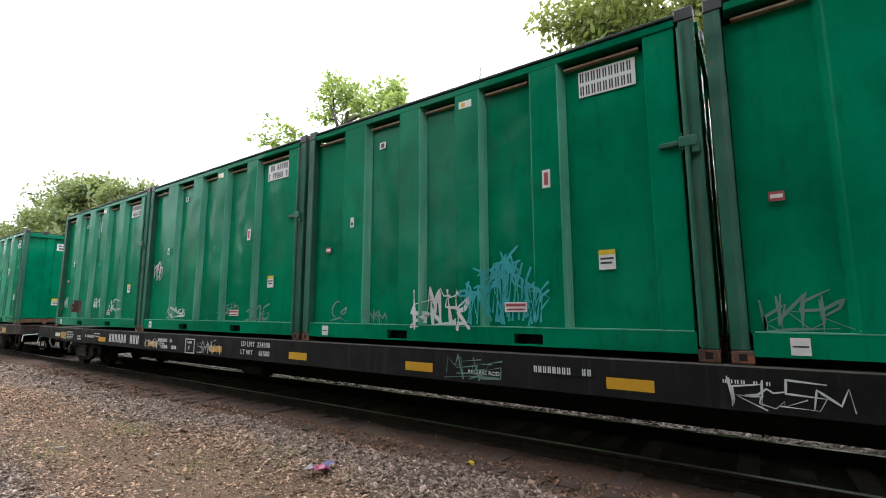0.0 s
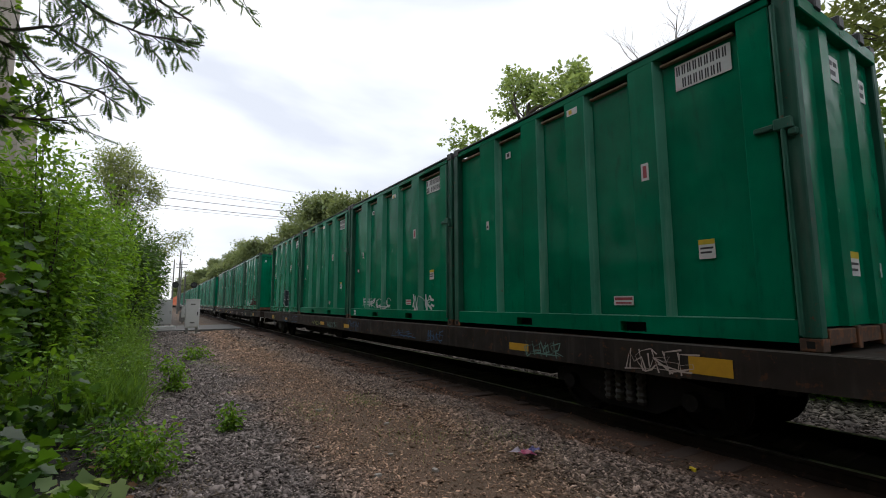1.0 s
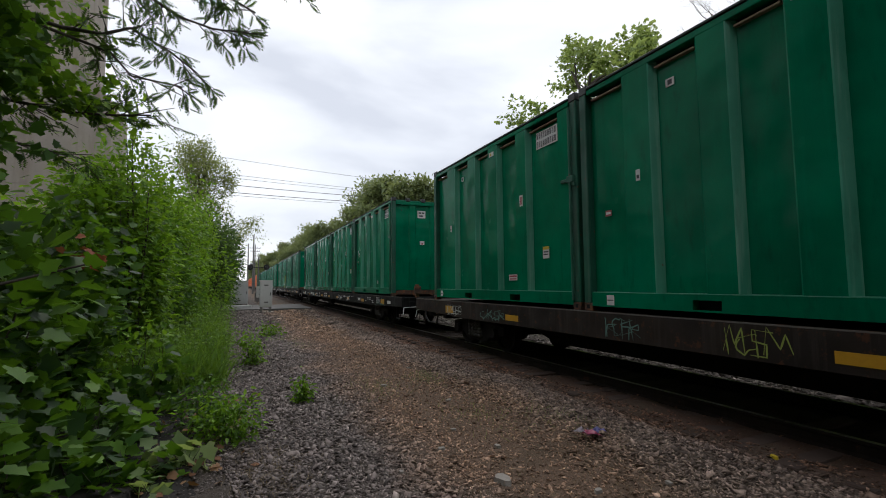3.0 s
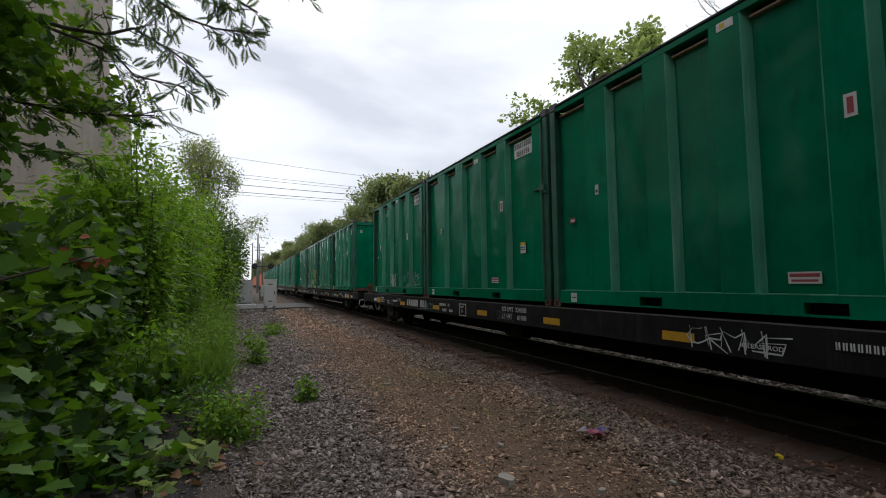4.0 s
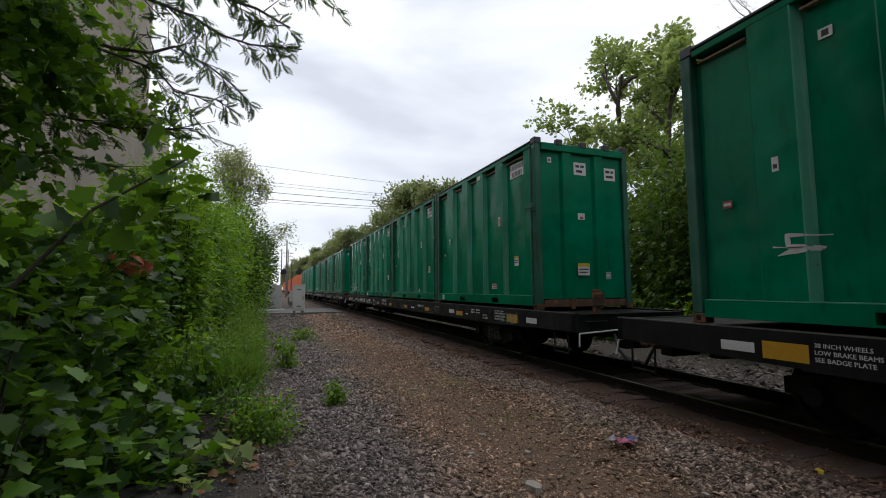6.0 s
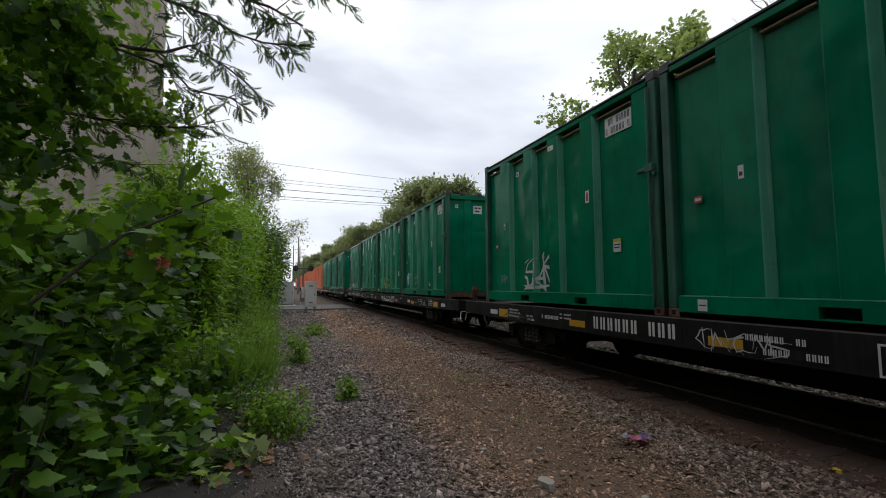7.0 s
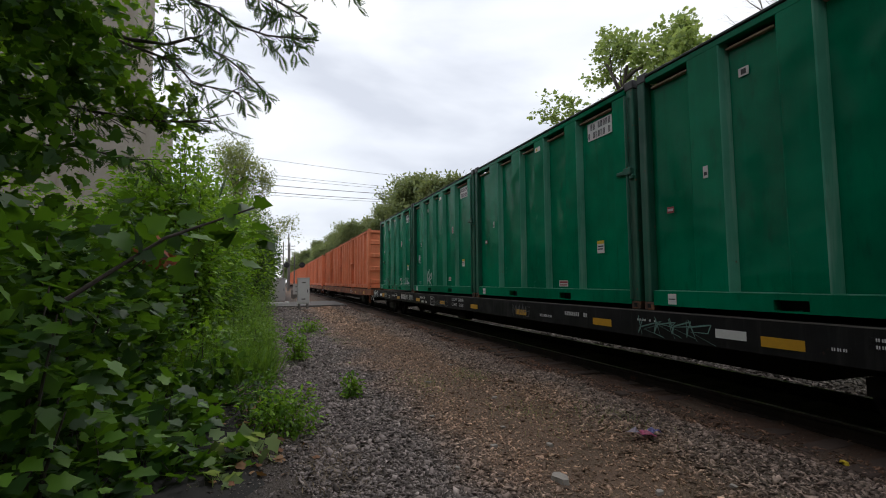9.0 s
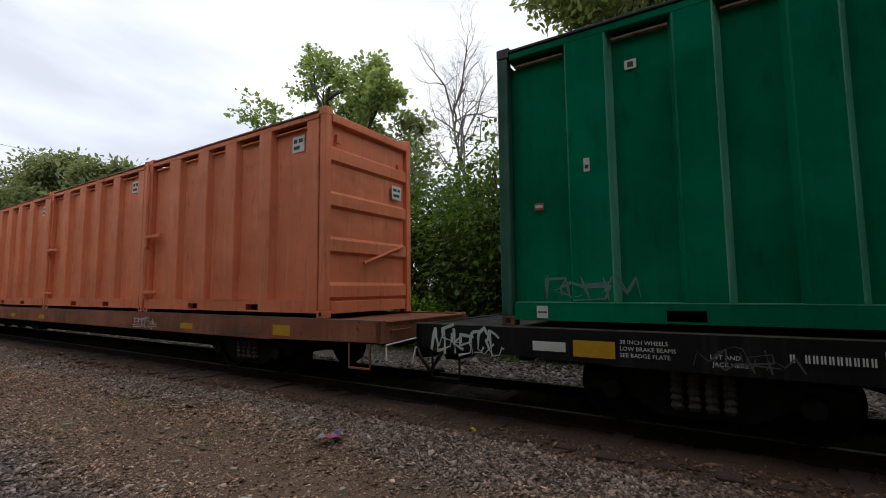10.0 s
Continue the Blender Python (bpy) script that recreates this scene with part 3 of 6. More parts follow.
# sticker meshes shared by the containers; all lie on the near side
XF, XP = -WC, -WC + 0.115
STICKERS = [
    ("small_sticker", plate(1.59, 1.69, 1.96, 2.18, XF - 0.002, M_WHITE, [(0.15, 0.85, 0.25, 0.75, M_RED)])),
    ("warning_sticker", plate(0.92, 1.10, 0.94, 1.16, XP - 0.012, M_WHITE, [(0.74, 1, 0, 1, M_SAFETY), (0.5, 0.6, 0.1, 0.9, M_INK), (0.28, 0.38, 0.1, 0.8, M_INK)])),
    ("notice_sticker", plate(1.98, 2.28, 0.42, 0.54, XP - 0.012, M_WHITE, [(0.55, 0.85, 0.05, 0.95, M_RED), (0.15, 0.35, 0.1, 0.9, M_RED)])),
    ("small_sticker", plate(4.87, 4.94, 1.80, 1.96, XF - 0.002, M_WHITE, [(0.2, 0.5, 0.2, 0.8, M_INK)])),
    ("small_sticker", plate(5.52, 5.64, 1.46, 1.55, XP - 0.012, M_RED, [(0.3, 0.7, 0.1, 0.9, M_WHITE)])),
    ("small_sticker", plate(4.34, 4.47, 3.05, 3.16, XP - 0.012, M_WHITE, [(0.2, 0.8, 0.25, 0.75, M_INK)])),
    ("small_sticker", plate(2.68, 2.88, 3.30, 3.40, XF - 0.002, M_WHITE, [(0.2, 0.8, 0.2, 0.5, M_SAFETY)])),
    ("rail_tag", plate(5.44, 5.58, 0.10, 0.25, XF - 0.002, M_WHITE, [(0.45, 0.55, 0.1, 0.9, M_INK)])),
]
ID_PLATES = [plate(0.60, 1.24, 3.0, 3.32, XP - 0.012, M_WHITE, code_bars(2, 9, 40 + k)) for k in range(4)]
O_PLATES = [plate(0.66, 0.98, 2.98, 3.28, XP - 0.012, M_WHITE, [(0.58, 0.82, 0.12, 0.42, M_INK), (0.58, 0.82, 0.52, 0.86, M_INK), (0.18, 0.40, 0.12, 0.62 + 0.1 * k, M_INK)]) for k in range(2)]


def end_plate(x0, x1, z0, z1, base, bars):
    me = plate(-x1, -x0, z0, z1, 0, base, bars)
    me.transform(Matrix(((0, -1, 0, 0), (1, 0, 0, 0.064), (0, 0, 1, 0), (0, 0, 0, 1))))
    return me


END_STICKERS = [
    ("id_plate", end_plate(-0.20, 0.12, 2.92, 3.2, M_WHITE, [(0.6, 0.8, 0.15, 0.45, M_INK), (0.6, 0.8, 0.55, 0.85, M_INK), (0.2, 0.4, 0.2, 0.7, M_INK)])),
    ("id_plate", end_plate(0.62, 0.92, 2.86, 3.14, M_WHITE, [(0.6, 0.8, 0.12, 0.5, M_INK), (0.6, 0.8, 0.6, 0.85, M_INK), (0.2, 0.4, 0.15, 0.8, M_INK)])),
    ("small_sticker", end_plate(-0.12, 0.06, 1.98, 2.12, M_WHITE, [(0.1, 0.45, 0.3, 0.7, M_RED)])),
    ("warning_sticker", end_plate(-0.18, 0.12, 0.66, 0.92, M_WHITE, [(0.72, 1, 0, 1, M_SAFETY), (0.45, 0.55, 0.1, 0.9, M_INK), (0.2, 0.3, 0.1, 0.8, M_INK)])),
    ("small_sticker", end_plate(0.52, 0.72, 0.70, 0.86, plain("faded_label", (0.3, 0.36, 0.34), 0.6), [(0.4, 0.6, 0.2, 0.8, M_STENCIL)])),
    ("small_sticker", end_plate(-0.88, -0.78, 3.06, 3.18, M_WHITE, [(0.3, 0.7, 0.3, 0.7, M_INK)])),
]


# ---- sprayed lettering: ribbons that follow the ribs and panels ----
def ribbon(lines, width, surface, lift=0.004):
    """Strokes given as lists of (y, z); returns verts and faces of flat ribbons laid on the surface."""
    verts, faces = [], []
    for row, line in enumerate(lines):
        pts, rise_ = [], lift + 0.0003 * (row % 40)
        for (a, b), (c, d) in zip(line, line[1:]):
            n = max(1, int(math.hypot(c - a, d - b) / 0.035))
            pts.extend([(a + (c - a) * i / n, b + (d - b) * i / n) for i in range(n)])
        pts.append(line[-1])
        base = len(verts)
        for i, (y, z) in enumerate(pts):
            p, q = pts[max(0, i - 1)], pts[min(len(pts) - 1, i + 1)]
            dy, dz = q[0] - p[0], q[1] - p[1]
            l = math.hypot(dy, dz) or 1
            w = width * (0.6 + 0.4 * math.sin(2.3 * i / max(4, len(pts)) * 3 + y))
            for s in (-0.5, 0.5):
                yy, zz = y - dz / l * w * s, z + dy / l * w * s
                verts.append((surface(yy) - rise_, yy, zz))
        for i in range(len(pts) - 1):
            k = base + 2 * i
            faces.append((k, k + 1, k + 3, k + 2))
    return verts, faces


def scrawl(y0, y1, z0, z1, letters, seed):
    """Dense unreadable tag between y1 (its start) and y0: slanted angular strokes and bows that overlap from one slot to the next."""
    rng = random.Random(seed)
    span, high = (y1 - y0) / letters, z1 - z0
    lines = []
    for i in range(letters):
        base, foot, tall = y1 - span * i, z0 + high * rng.uniform(-0.06, 0.12), high * rng.uniform(0.7, 1.05)
        lean = rng.uniform(-0.05, 0.22) * span
        k = rng.randrange(4)
        if k == 0:
            shape = [(0.1, 0.0), (0.25, 1.0), (0.55, 0.35), (0.8, 0.95), (0.95, 0.0)]
        elif k == 1:
            a0 = rng.uniform(0.4, 1.2)
            shape = [(0.5 + 0.46 * math.cos(a0 + 0.5 * q), 0.5 + 0.5 * math.sin(a0 + 0.5 * q)) for q in range(11)]
        elif k == 2:
            shape = [(0.15, 0.98), (0.2, 0.02), (0.22, 0.6), (0.85, 0.92), (0.75, 0.5), (0.25, 0.45), (1.0, 0.0)]
        else:
            shape = [(0.95, 0.95), (0.2, 0.85), (0.15, 0.5), (0.85, 0.5), (0.8, 0.1), (0.0, 0.02)]
        lines.append([(base - u * span * 1.75 - lean * v + rng.gauss(0, 0.13) * span, foot + tall * v + rng.gauss(0, 0.10) * high) for u, v in shape])
        if rng.random() < 0.6:
            lines.append([(base - span * rng.uniform(0.2, 0.6), z1), (base - span * rng.uniform(0.4, 0.9), z0 - 0.1 * high)])
    if rng.random() < 0.4:
        lines.append([(y1, z0 - 0.02), ((y0 + y1) / 2, z0 + 0.02), (y0 - 0.3 * span, z0 + 0.1 * high)])
    return [[(p, max(z0 - 0.05, min(z1 + 0.05, q))) for p, q in l] for l in lines]


def spray(thing, colour, lines, width=0.035, surface=None, label=""):
    v, f = ribbon(lines, width, surface or side_x)
    part("graffiti", mesh_of("graffiti", v, f, [SPRAY[colour]]), None, thing, label or colour + " spray-painted scrawl")


def blob(thing, colour, outline, lift=0.004, label=""):
    """A filled sprayed field; the outline is in (y, z) and is sliced so that it follows the ribs."""
    ys = [p[0] for p in outline]
    lo, hi = min(ys), max(ys)
    bm = bmesh.new()
    bm.faces.new([bm.verts.new((0, y, z)) for y, z in outline])
    cuts = sorted({v for a, b in RIBS for v in (a - 0.065, a, b, b + 0.055)} | {POST, LC - 0.16})
    for c in cuts:
        if lo < c < hi:
            bmesh.ops.bisect_plane(bm, geom=bm.verts[:] + bm.edges[:] + bm.faces[:], plane_co=(0, c, 0), plane_no=(0, 1, 0))
    bmesh.ops.triangulate(bm, faces=bm.faces[:])
    for v in bm.verts:
        v.co.x = side_x(v.co.y) - lift
    part("graffiti", bm, SPRAY[colour], thing, label or colour + " sprayed field")


G_LABEL = "dark green ribbed steel waste container on a flatcar"
O_LABEL = "faded orange ribbed steel container on an orange flatcar"
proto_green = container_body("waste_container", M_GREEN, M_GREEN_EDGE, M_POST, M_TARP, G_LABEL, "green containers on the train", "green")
for nm, me in STICKERS:
    part(nm, me, None, proto_green)
for nm, me in END_STICKERS:
    part(nm, me, None, proto_green)
proto_orange = container_body("waste_container", M_ORANGE, M_ORANGE, M_ORANGE, M_ORANGE_CAR, O_LABEL, "orange containers on the train", "orange")
for nm, me in END_STICKERS[1:2]:
    ob_ = part(nm, me, None, proto_orange)
    ob_.location = (0, -0.03, -0.55)


# ---- train: flatcars ----
CAR_HALF = 13.55
SX = 1.29                         # half width over the side sills


def wheel_bm():
    bm = bmesh.new()
    prof = [(0.0, 0.09), (0.10, 0.09), (0.12, 0.03), (0.34, 0.0), (0.36, 0.055), (0.42, 0.06), (0.425, -0.055), (0.455, -0.07), (0.455, -0.09), (0.36, -0.085), (0.33, -0.02), (0.12, -0.05), (0.1, -0.09), (0.0, -0.09)]
    n = 24
    rings = [[bm.verts.new((h, r * math.cos(2 * math.pi * k / n), r * math.sin(2 * math.pi * k / n))) for k in range(n)] for r, h in prof if r > 0]
    for a, b in zip(rings, rings[1:]):
        for k in range(n):
            bm.faces.new((a[k], a[(k + 1) % n], b[(k + 1) % n], b[k]))
    bm.faces.new(rings[0])
    bm.faces.new(list(reversed(rings[-1])))
    bmesh.ops.recalc_face_normals(bm, faces=bm.faces[:])
    return bm


def spring_mesh():
    bm = bmesh.new()
    rings, n = [], 8
    for k in range(11):
        r = 0.07 if k % 2 else 0.05
        rings.append([bm.verts.new((r * math.cos(6.283 * i / n), r * math.sin(6.283 * i / n), 0.038 * k)) for i in range(n)])
    for a, b in zip(rings, rings[1:]):
        for i in range(n):
            bm.faces.new((a[i], a[(i + 1) % n], b[(i + 1) % n], b[i]))
    bm.faces.new(rings[-1])
    me = bpy.data.meshes.new("spring")
    bm.to_mesh(me)
    bm.free()
    me.materials.append(M_SPRING)
    return me


SPRING = spring_mesh()


def truck(parent, y):
    """A two-axle truck in car space; the car's base is the rail head."""
    t = part("truck", boxes((-0.95, 0.95, y - 0.22, y + 0.22, 0.40, 0.68), (-0.25, 0.25, y - 0.25, y + 0.25, 0.62, 0.86), bevel=0.03), M_STEEL, parent, "dirt-caked cast steel truck")
    for s in (-1, 1):
        bm = bmesh.new()
        out = [(y - 1.22, 0.40), (y - 1.22, 0.58), (y - 0.7, 0.66), (y - 0.42, 0.80), (y + 0.42, 0.80), (y + 0.7, 0.66), (y + 1.22, 0.58), (y + 1.22, 0.40), (y + 0.95, 0.40), (y + 0.9, 0.46),
               (y + 0.6, 0.30), (y + 0.42, 0.20), (y - 0.42, 0.20), (y - 0.6, 0.30), (y - 0.9, 0.46), (y - 0.95, 0.40)]
        prism(bm, out, 0, s * 1.0 - 0.06, s * 1.0 + 0.06)
        part("side_frame", bm, M_STEEL, t)
        for j in (-0.24, -0.08, 0.08, 0.24):
            o = part("spring", SPRING, None, t, "coil spring")
            o.location = (s * 1.09, y + j, 0.28)
        for j in (-0.89, 0.89):
            part("bearing_cap", cylinders(((s * 1.05, y + j, 0.43), (s * 1.16, y + j, 0.43), 0.12, 0.10), sides=12), M_STEEL, t)
    for j in (-0.89, 0.89):
        part("axle", cylinders(((-1.0, y + j, 0.43), (1.0, y + j, 0.43), 0.075), sides=8), M_STEEL, t)
        for s in (-1, 1):
            w = part("wheel", wheel_bm(), M_STEEL, t)
            w.location = (s * 0.76, y + j, 0.428)
            w.rotation_euler = (0, 0, 0 if s > 0 else math.pi)


def flat_car(paint_, label, group, lettered):
    """An 89-foot flatcar; its base is the middle of the car on the rail head."""
    c = empty("flatcar", 0, 0, -60, label, "flatcar", group)
    h = DECK - RAIL_Z
    L = CAR_HALF
    part("deck", boxes((-SX + 0.09, SX - 0.09, -L, L, h - 0.10, h - 0.035)), paint_, c)
    for s in (-1, 1):
        a, b = sorted((s * SX, s * (SX - 0.02)))
        f0, f1 = sorted((s * SX, s * (SX - 0.10)))
        bm = bmesh.new()
        prism(bm, [(-L, h - 0.03), (L, h - 0.03), (L, h - 0.33), (L - 2.6, h - 0.385), (-L + 2.6, h - 0.385), (-L, h - 0.33)], 0, a, b)
        box(bm, f0, f1, -L, L, h - 0.03, h - 0.004)
        box(bm, f0, f1, -L + 2.6, L - 2.6, h - 0.40, h - 0.385)
        sill = part("side_sill", bm, paint_, c)
        g0, g1 = sorted((s * (SX + 0.002), s * (SX - 0.012)))
        part("worn_edge", boxes((g0, g1, -L, L, h - 0.018, h - 0.003)), M_SILL_EDGE, sill, "pale upper edge of the sill")
    bm = bmesh.new()
    prism(bm, [(-L + 0.4, h - 0.1), (-L + 0.4, h - 0.5), (-8.9, h - 0.5), (-8.0, h - 0.79), (8.0, h - 0.79), (8.9, h - 0.5), (L - 0.4, h - 0.5), (L - 0.4, h - 0.1)], 0, -0.35, 0.35)
    part("center_sill", bm, M_STEEL, c)
    for k in range(12):
        yy = -L + 1.6 + k * (2 * L - 3.2) / 11
        part("cross_bearer", boxes((-SX + 0.05, SX - 0.05, yy - 0.08, yy + 0.08, h - 0.42, h - 0.1)), M_STEEL, c)
    for s in (-1, 1):
        e0, e1 = sorted((s * L, s * (L - 0.12)))
        part("end_sill", boxes((-SX, SX, e0, e1, h - 0.345, h - 0.02), bevel=0.01), paint_, c)
        part("draft_box", boxes((-0.3, 0.3, *sorted((s * (L - 0.1), s * (L + 0.16))), h - 0.66, h - 0.28), bevel=0.02), M_STEEL, c)
        part("coupler", boxes((-0.12, 0.12, *sorted((s * (L + 0.12), s * (L + 0.36))), h - 0.55, h - 0.32), (-0.19, 0.15, *sorted((s * (L + 0.32), s * (L + 0.50))), h - 0.6, h - 0.28), bevel=0.04), M_RUSTY, c, "rusty knuckle coupler")
        hose = []
        pts = [(0.45, L + 0.02, h - 0.4), (0.5, L + 0.15, h - 0.62), (0.45, L + 0.32, h - 0.82), (0.3, L + 0.48, h - 0.84)]
        for p, q in zip(pts, pts[1:]):
            hose.append(((-p[0], s * p[1], p[2]), (-q[0], s * q[1], q[2]), 0.028))
        part("air_hose", cylinders(*hose, sides=8), M_DARK_METAL, c, "black rubber air hose")
        part("uncoupling_lever", cylinders(((-SX + 0.05, s * (L + 0.05), h - 0.36), (-0.2, s * (L + 0.12), h - 0.3), 0.014), ((-SX + 0.05, s * (L + 0.05), h - 0.36), (-SX + 0.02, s * (L + 0.08), h - 0.58), 0.014), sides=6), M_WHITE, c, "white-painted uncoupling lever")
        for side in (-1, 1):
            y0 = s * (L - 0.25)
            y1 = s * (L - 0.68)
            xx = side * (SX - 0.03)
            part("sill_step", cylinders(((xx, y0, h - 0.36), (xx, y0, h - 0.74), 0.016), ((xx, y1, h - 0.36), (xx, y1, h - 0.74), 0.016), ((xx, y0, h - 0.74), (xx, y1, h - 0.74), 0.02), sides=6), paint_, c)
            part("grab_iron", cylinders(((side * (SX - 0.2), s * (L + 0.03), h - 0.16), (side * 0.6, s * (L + 0.03), h - 0.16), 0.012), sides=6), paint_, c)
        truck(c, s * 10.06)
    if lettered:
        part("brake_stand", boxes((-0.75, -0.62, -L + 0.1, -L + 0.2, h - 0.05, h + 0.42), (-0.8, -0.57, -L + 0.06, -L + 0.14, h + 0.12, h + 0.35), bevel=0.01), M_RUSTY, c, "low brake stand")
    part("brake_cylinder", cylinders(((-0.75, 1.5, h - 0.62), (-0.75, 2.2, h - 0.62), 0.15), sides=14), M_STEEL, c)
    xf = -SX - 0.002
    me_y, me_end = plate(-0.23, 0.23, -0.055, 0.06, 0, M_YELLOW, []), plate(-0.23, 0.23, -0.09, 0.095, 0, M_YELLOW, [])
    for k, yy in enumerate((11.1, 8.15, 5.2, 2.5, -0.05, -2.6, -5.3, -8.22, -11.28)):
        if not lettered and k in (2, 5, 6):
            continue
        o = part("reflector", me_end if k in (0, 8) else me_y, None, c, "yellow reflector strip")
        o.location = (xf, yy, h - (0.23 if k in (0, 8) else 0.26))
    if lettered:
        me_w = plate(-0.2, 0.2, -0.05, 0.06, 0, M_WHITE, [])
        for yy in (11.62, -7.62, -12.1):
            o = part("white_panel", me_w, None, c, "white painted panel")
            o.location = (xf, yy, h - 0.23)
        lines = [("38 INCH WHEELS", 10.82, h - 0.15, 0.062), ("LOW BRAKE BEAMS", 10.82, h - 0.22, 0.062), ("SEE BADGE PLATE", 10.82, h - 0.29, 0.062), ("LIFT AND", 9.97, h - 0.25, 0.06),
                 ("JACK HERE", 9.95, h - 0.32, 0.06), ("RELEASE ROD", -3.38, h - 0.29, 0.072), ("LD LMT  224500", 1.62, h - 0.16, 0.13), ("LT WT     61500", 1.62, h - 0.31, 0.13), ("PLATE", 3.62, h - 0.19, 0.07), ("F", 3.55, h - 0.32, 0.12),
                 ("38 INCH WHEELS", -10.44, h - 0.17, 0.06), ("LOW BRAKE BEAMS", -10.44, h - 0.235, 0.06), ("SEE BADGE PLATE", -10.44, h - 0.30, 0.06), ("LIFT AND", -9.77, h - 0.25, 0.06), ("JACK HERE", -9.77, h - 0.315, 0.06)]
        for body, yy, zz, size in lines:
            o = part("lettering", text_mesh(body, size), None, c, "white stencilled lettering")
            o.location = (xf - 0.002, yy, zz)
        yb, zb = 3.5, h - 0.24
        part("lettering_frame", boxes((xf - 0.003, xf, yb - 0.19, yb - 0.17, zb - 0.15, zb + 0.15), (xf - 0.003, xf, yb + 0.17, yb + 0.19, zb - 0.15, zb + 0.15), (xf - 0.003, xf, yb - 0.17, yb + 0.17, zb + 0.13, zb + 0.15), (xf - 0.003, xf, yb - 0.17, yb + 0.17, zb - 0.15, zb - 0.13)), M_STENCIL, c)
        # the car's running number as plain strokes
        me_n = plate(-0.95, 0.95, -0.14, 0.14, 0.0, paint_, code_bars(1, 10, 5, M_STENCIL))
        o = part("number_panel", me_n, None, c, "large white painted number")
        o.location = (xf, L - 6.78, h - 0.20)
        for yy, zz, w in ((-9.15, h - 0.12, 0.15), (-9.5, h - 0.12, 0.13), (-9.15, h - 0.185, 0.15), (-9.5, h - 0.185, 0.13), (-8.77, h - 0.25, 0.09), (-10.68, h - 0.09, 0.24), (8.5, h - 0.12, 0.2), (8.5, h - 0.19, 0.2), (-6.3, h - 0.15, 0.2)):
            me_s = plate(-w, w, -0.022, 0.022, 0.0, paint_, code_bars(1, int(40 * w), int(yy * 10), M_STENCIL))
            part("data_panel", me_s, None, c, "small white stencilled data").location = (xf, yy, zz)
        part("jack_pad", cylinders(((xf - 0.012, -10.24, h - 0.18), (xf + 0.01, -10.24, h - 0.18), 0.055), sides=12), M_HOLE, c, "dark round jacking pad")
        for yy, zz in ((4.6, h - 0.16), (7.4 - 3.0, h - 0.30), (-4.6, h - 0.17), (9.0, h - 0.2)):
            me_s = plate(-0.35, 0.35, -0.05, 0.05, 0.0, paint_, code_bars(1, 12, int(yy * 10), M_STENCIL))
            o = part("data_panel", me_s, None, c, "small white stencilled data")
            o.location = (xf, yy, zz)
    return c


car_black = flat_car(M_BLACK_CAR, "long black steel flatcar with yellow reflectors and white stencils", "flatcars of the train", True)
car_brown = flat_car(M_BROWN_CAR, "long rusty brown steel flatcar with faded graffiti", "flatcars of the train", False)
car_orange = flat_car(M_ORANGE_CAR, "long weathered orange steel flatcar", "flatcars of the train", False)

CARS = [(-5.55, "black"), (23.45, "brown"), (51.92, "brown"), (80.35, "black"), (108.58, "black"), (136.75, "black"), (164.4, "black"), (192.36, "black"),
        (220.1, "orange"), (248.2, "orange"), (276.3, "orange"), (304.4, "orange"), (332.5, "orange"), (360.6, "orange")]
BOXES = {}
pick = random.Random(71)
PITCH = 6.15
for n, (u, kind) in enumerate(CARS):
    mid = u + (3 * PITCH + LC) / 2
    c = copy_thing({"black": car_black, "brown": car_brown, "orange": car_orange}[kind], pose(XT, mid, RAIL_Z))
    MOVERS.append((c, XT, mid, RAIL_Z))
    BOXES[n, "car"] = c
    for k in range(4):
        y = u + k * PITCH
        b = copy_thing(proto_orange if kind == "orange" else proto_green, pose(XT, y, DECK))
        if kind == "orange":
            part("id_plate", O_PLATES[(n + k) % 2], None, b)
        else:
            part("id_plate", ID_PLATES[(n * 3 + k) % 4], None, b)
        for o in [o for o in b.children if "sticker" in o.name or "rail_tag" in o.name]:
            if pick.random() < 0.22:
                bpy.data.objects.remove(o)
            elif "tag" in o.name or pick.random() < 0.7:
                o.location = o.location + Vector((0, pick.uniform(-0.035, 0.035), pick.uniform(-0.10, 0.08) if "sticker" in o.name else 0))
        MOVERS.append((b, XT, y, DECK))
        BOXES[n, k] = b
for p in (proto_green, proto_orange, car_black, car_brown, car_orange):
    for o in [*p.children_recursive, p]:
        bpy.data.objects.remove(o)

# ---- spray paint on the containers and sills ----
def tag(n, k, y0, y1, z0, z1, letters, seed, colour="white", width=0.04):
    spray(BOXES[n, k], colour, scrawl(y0, y1, z0, z1, letters, seed), width)


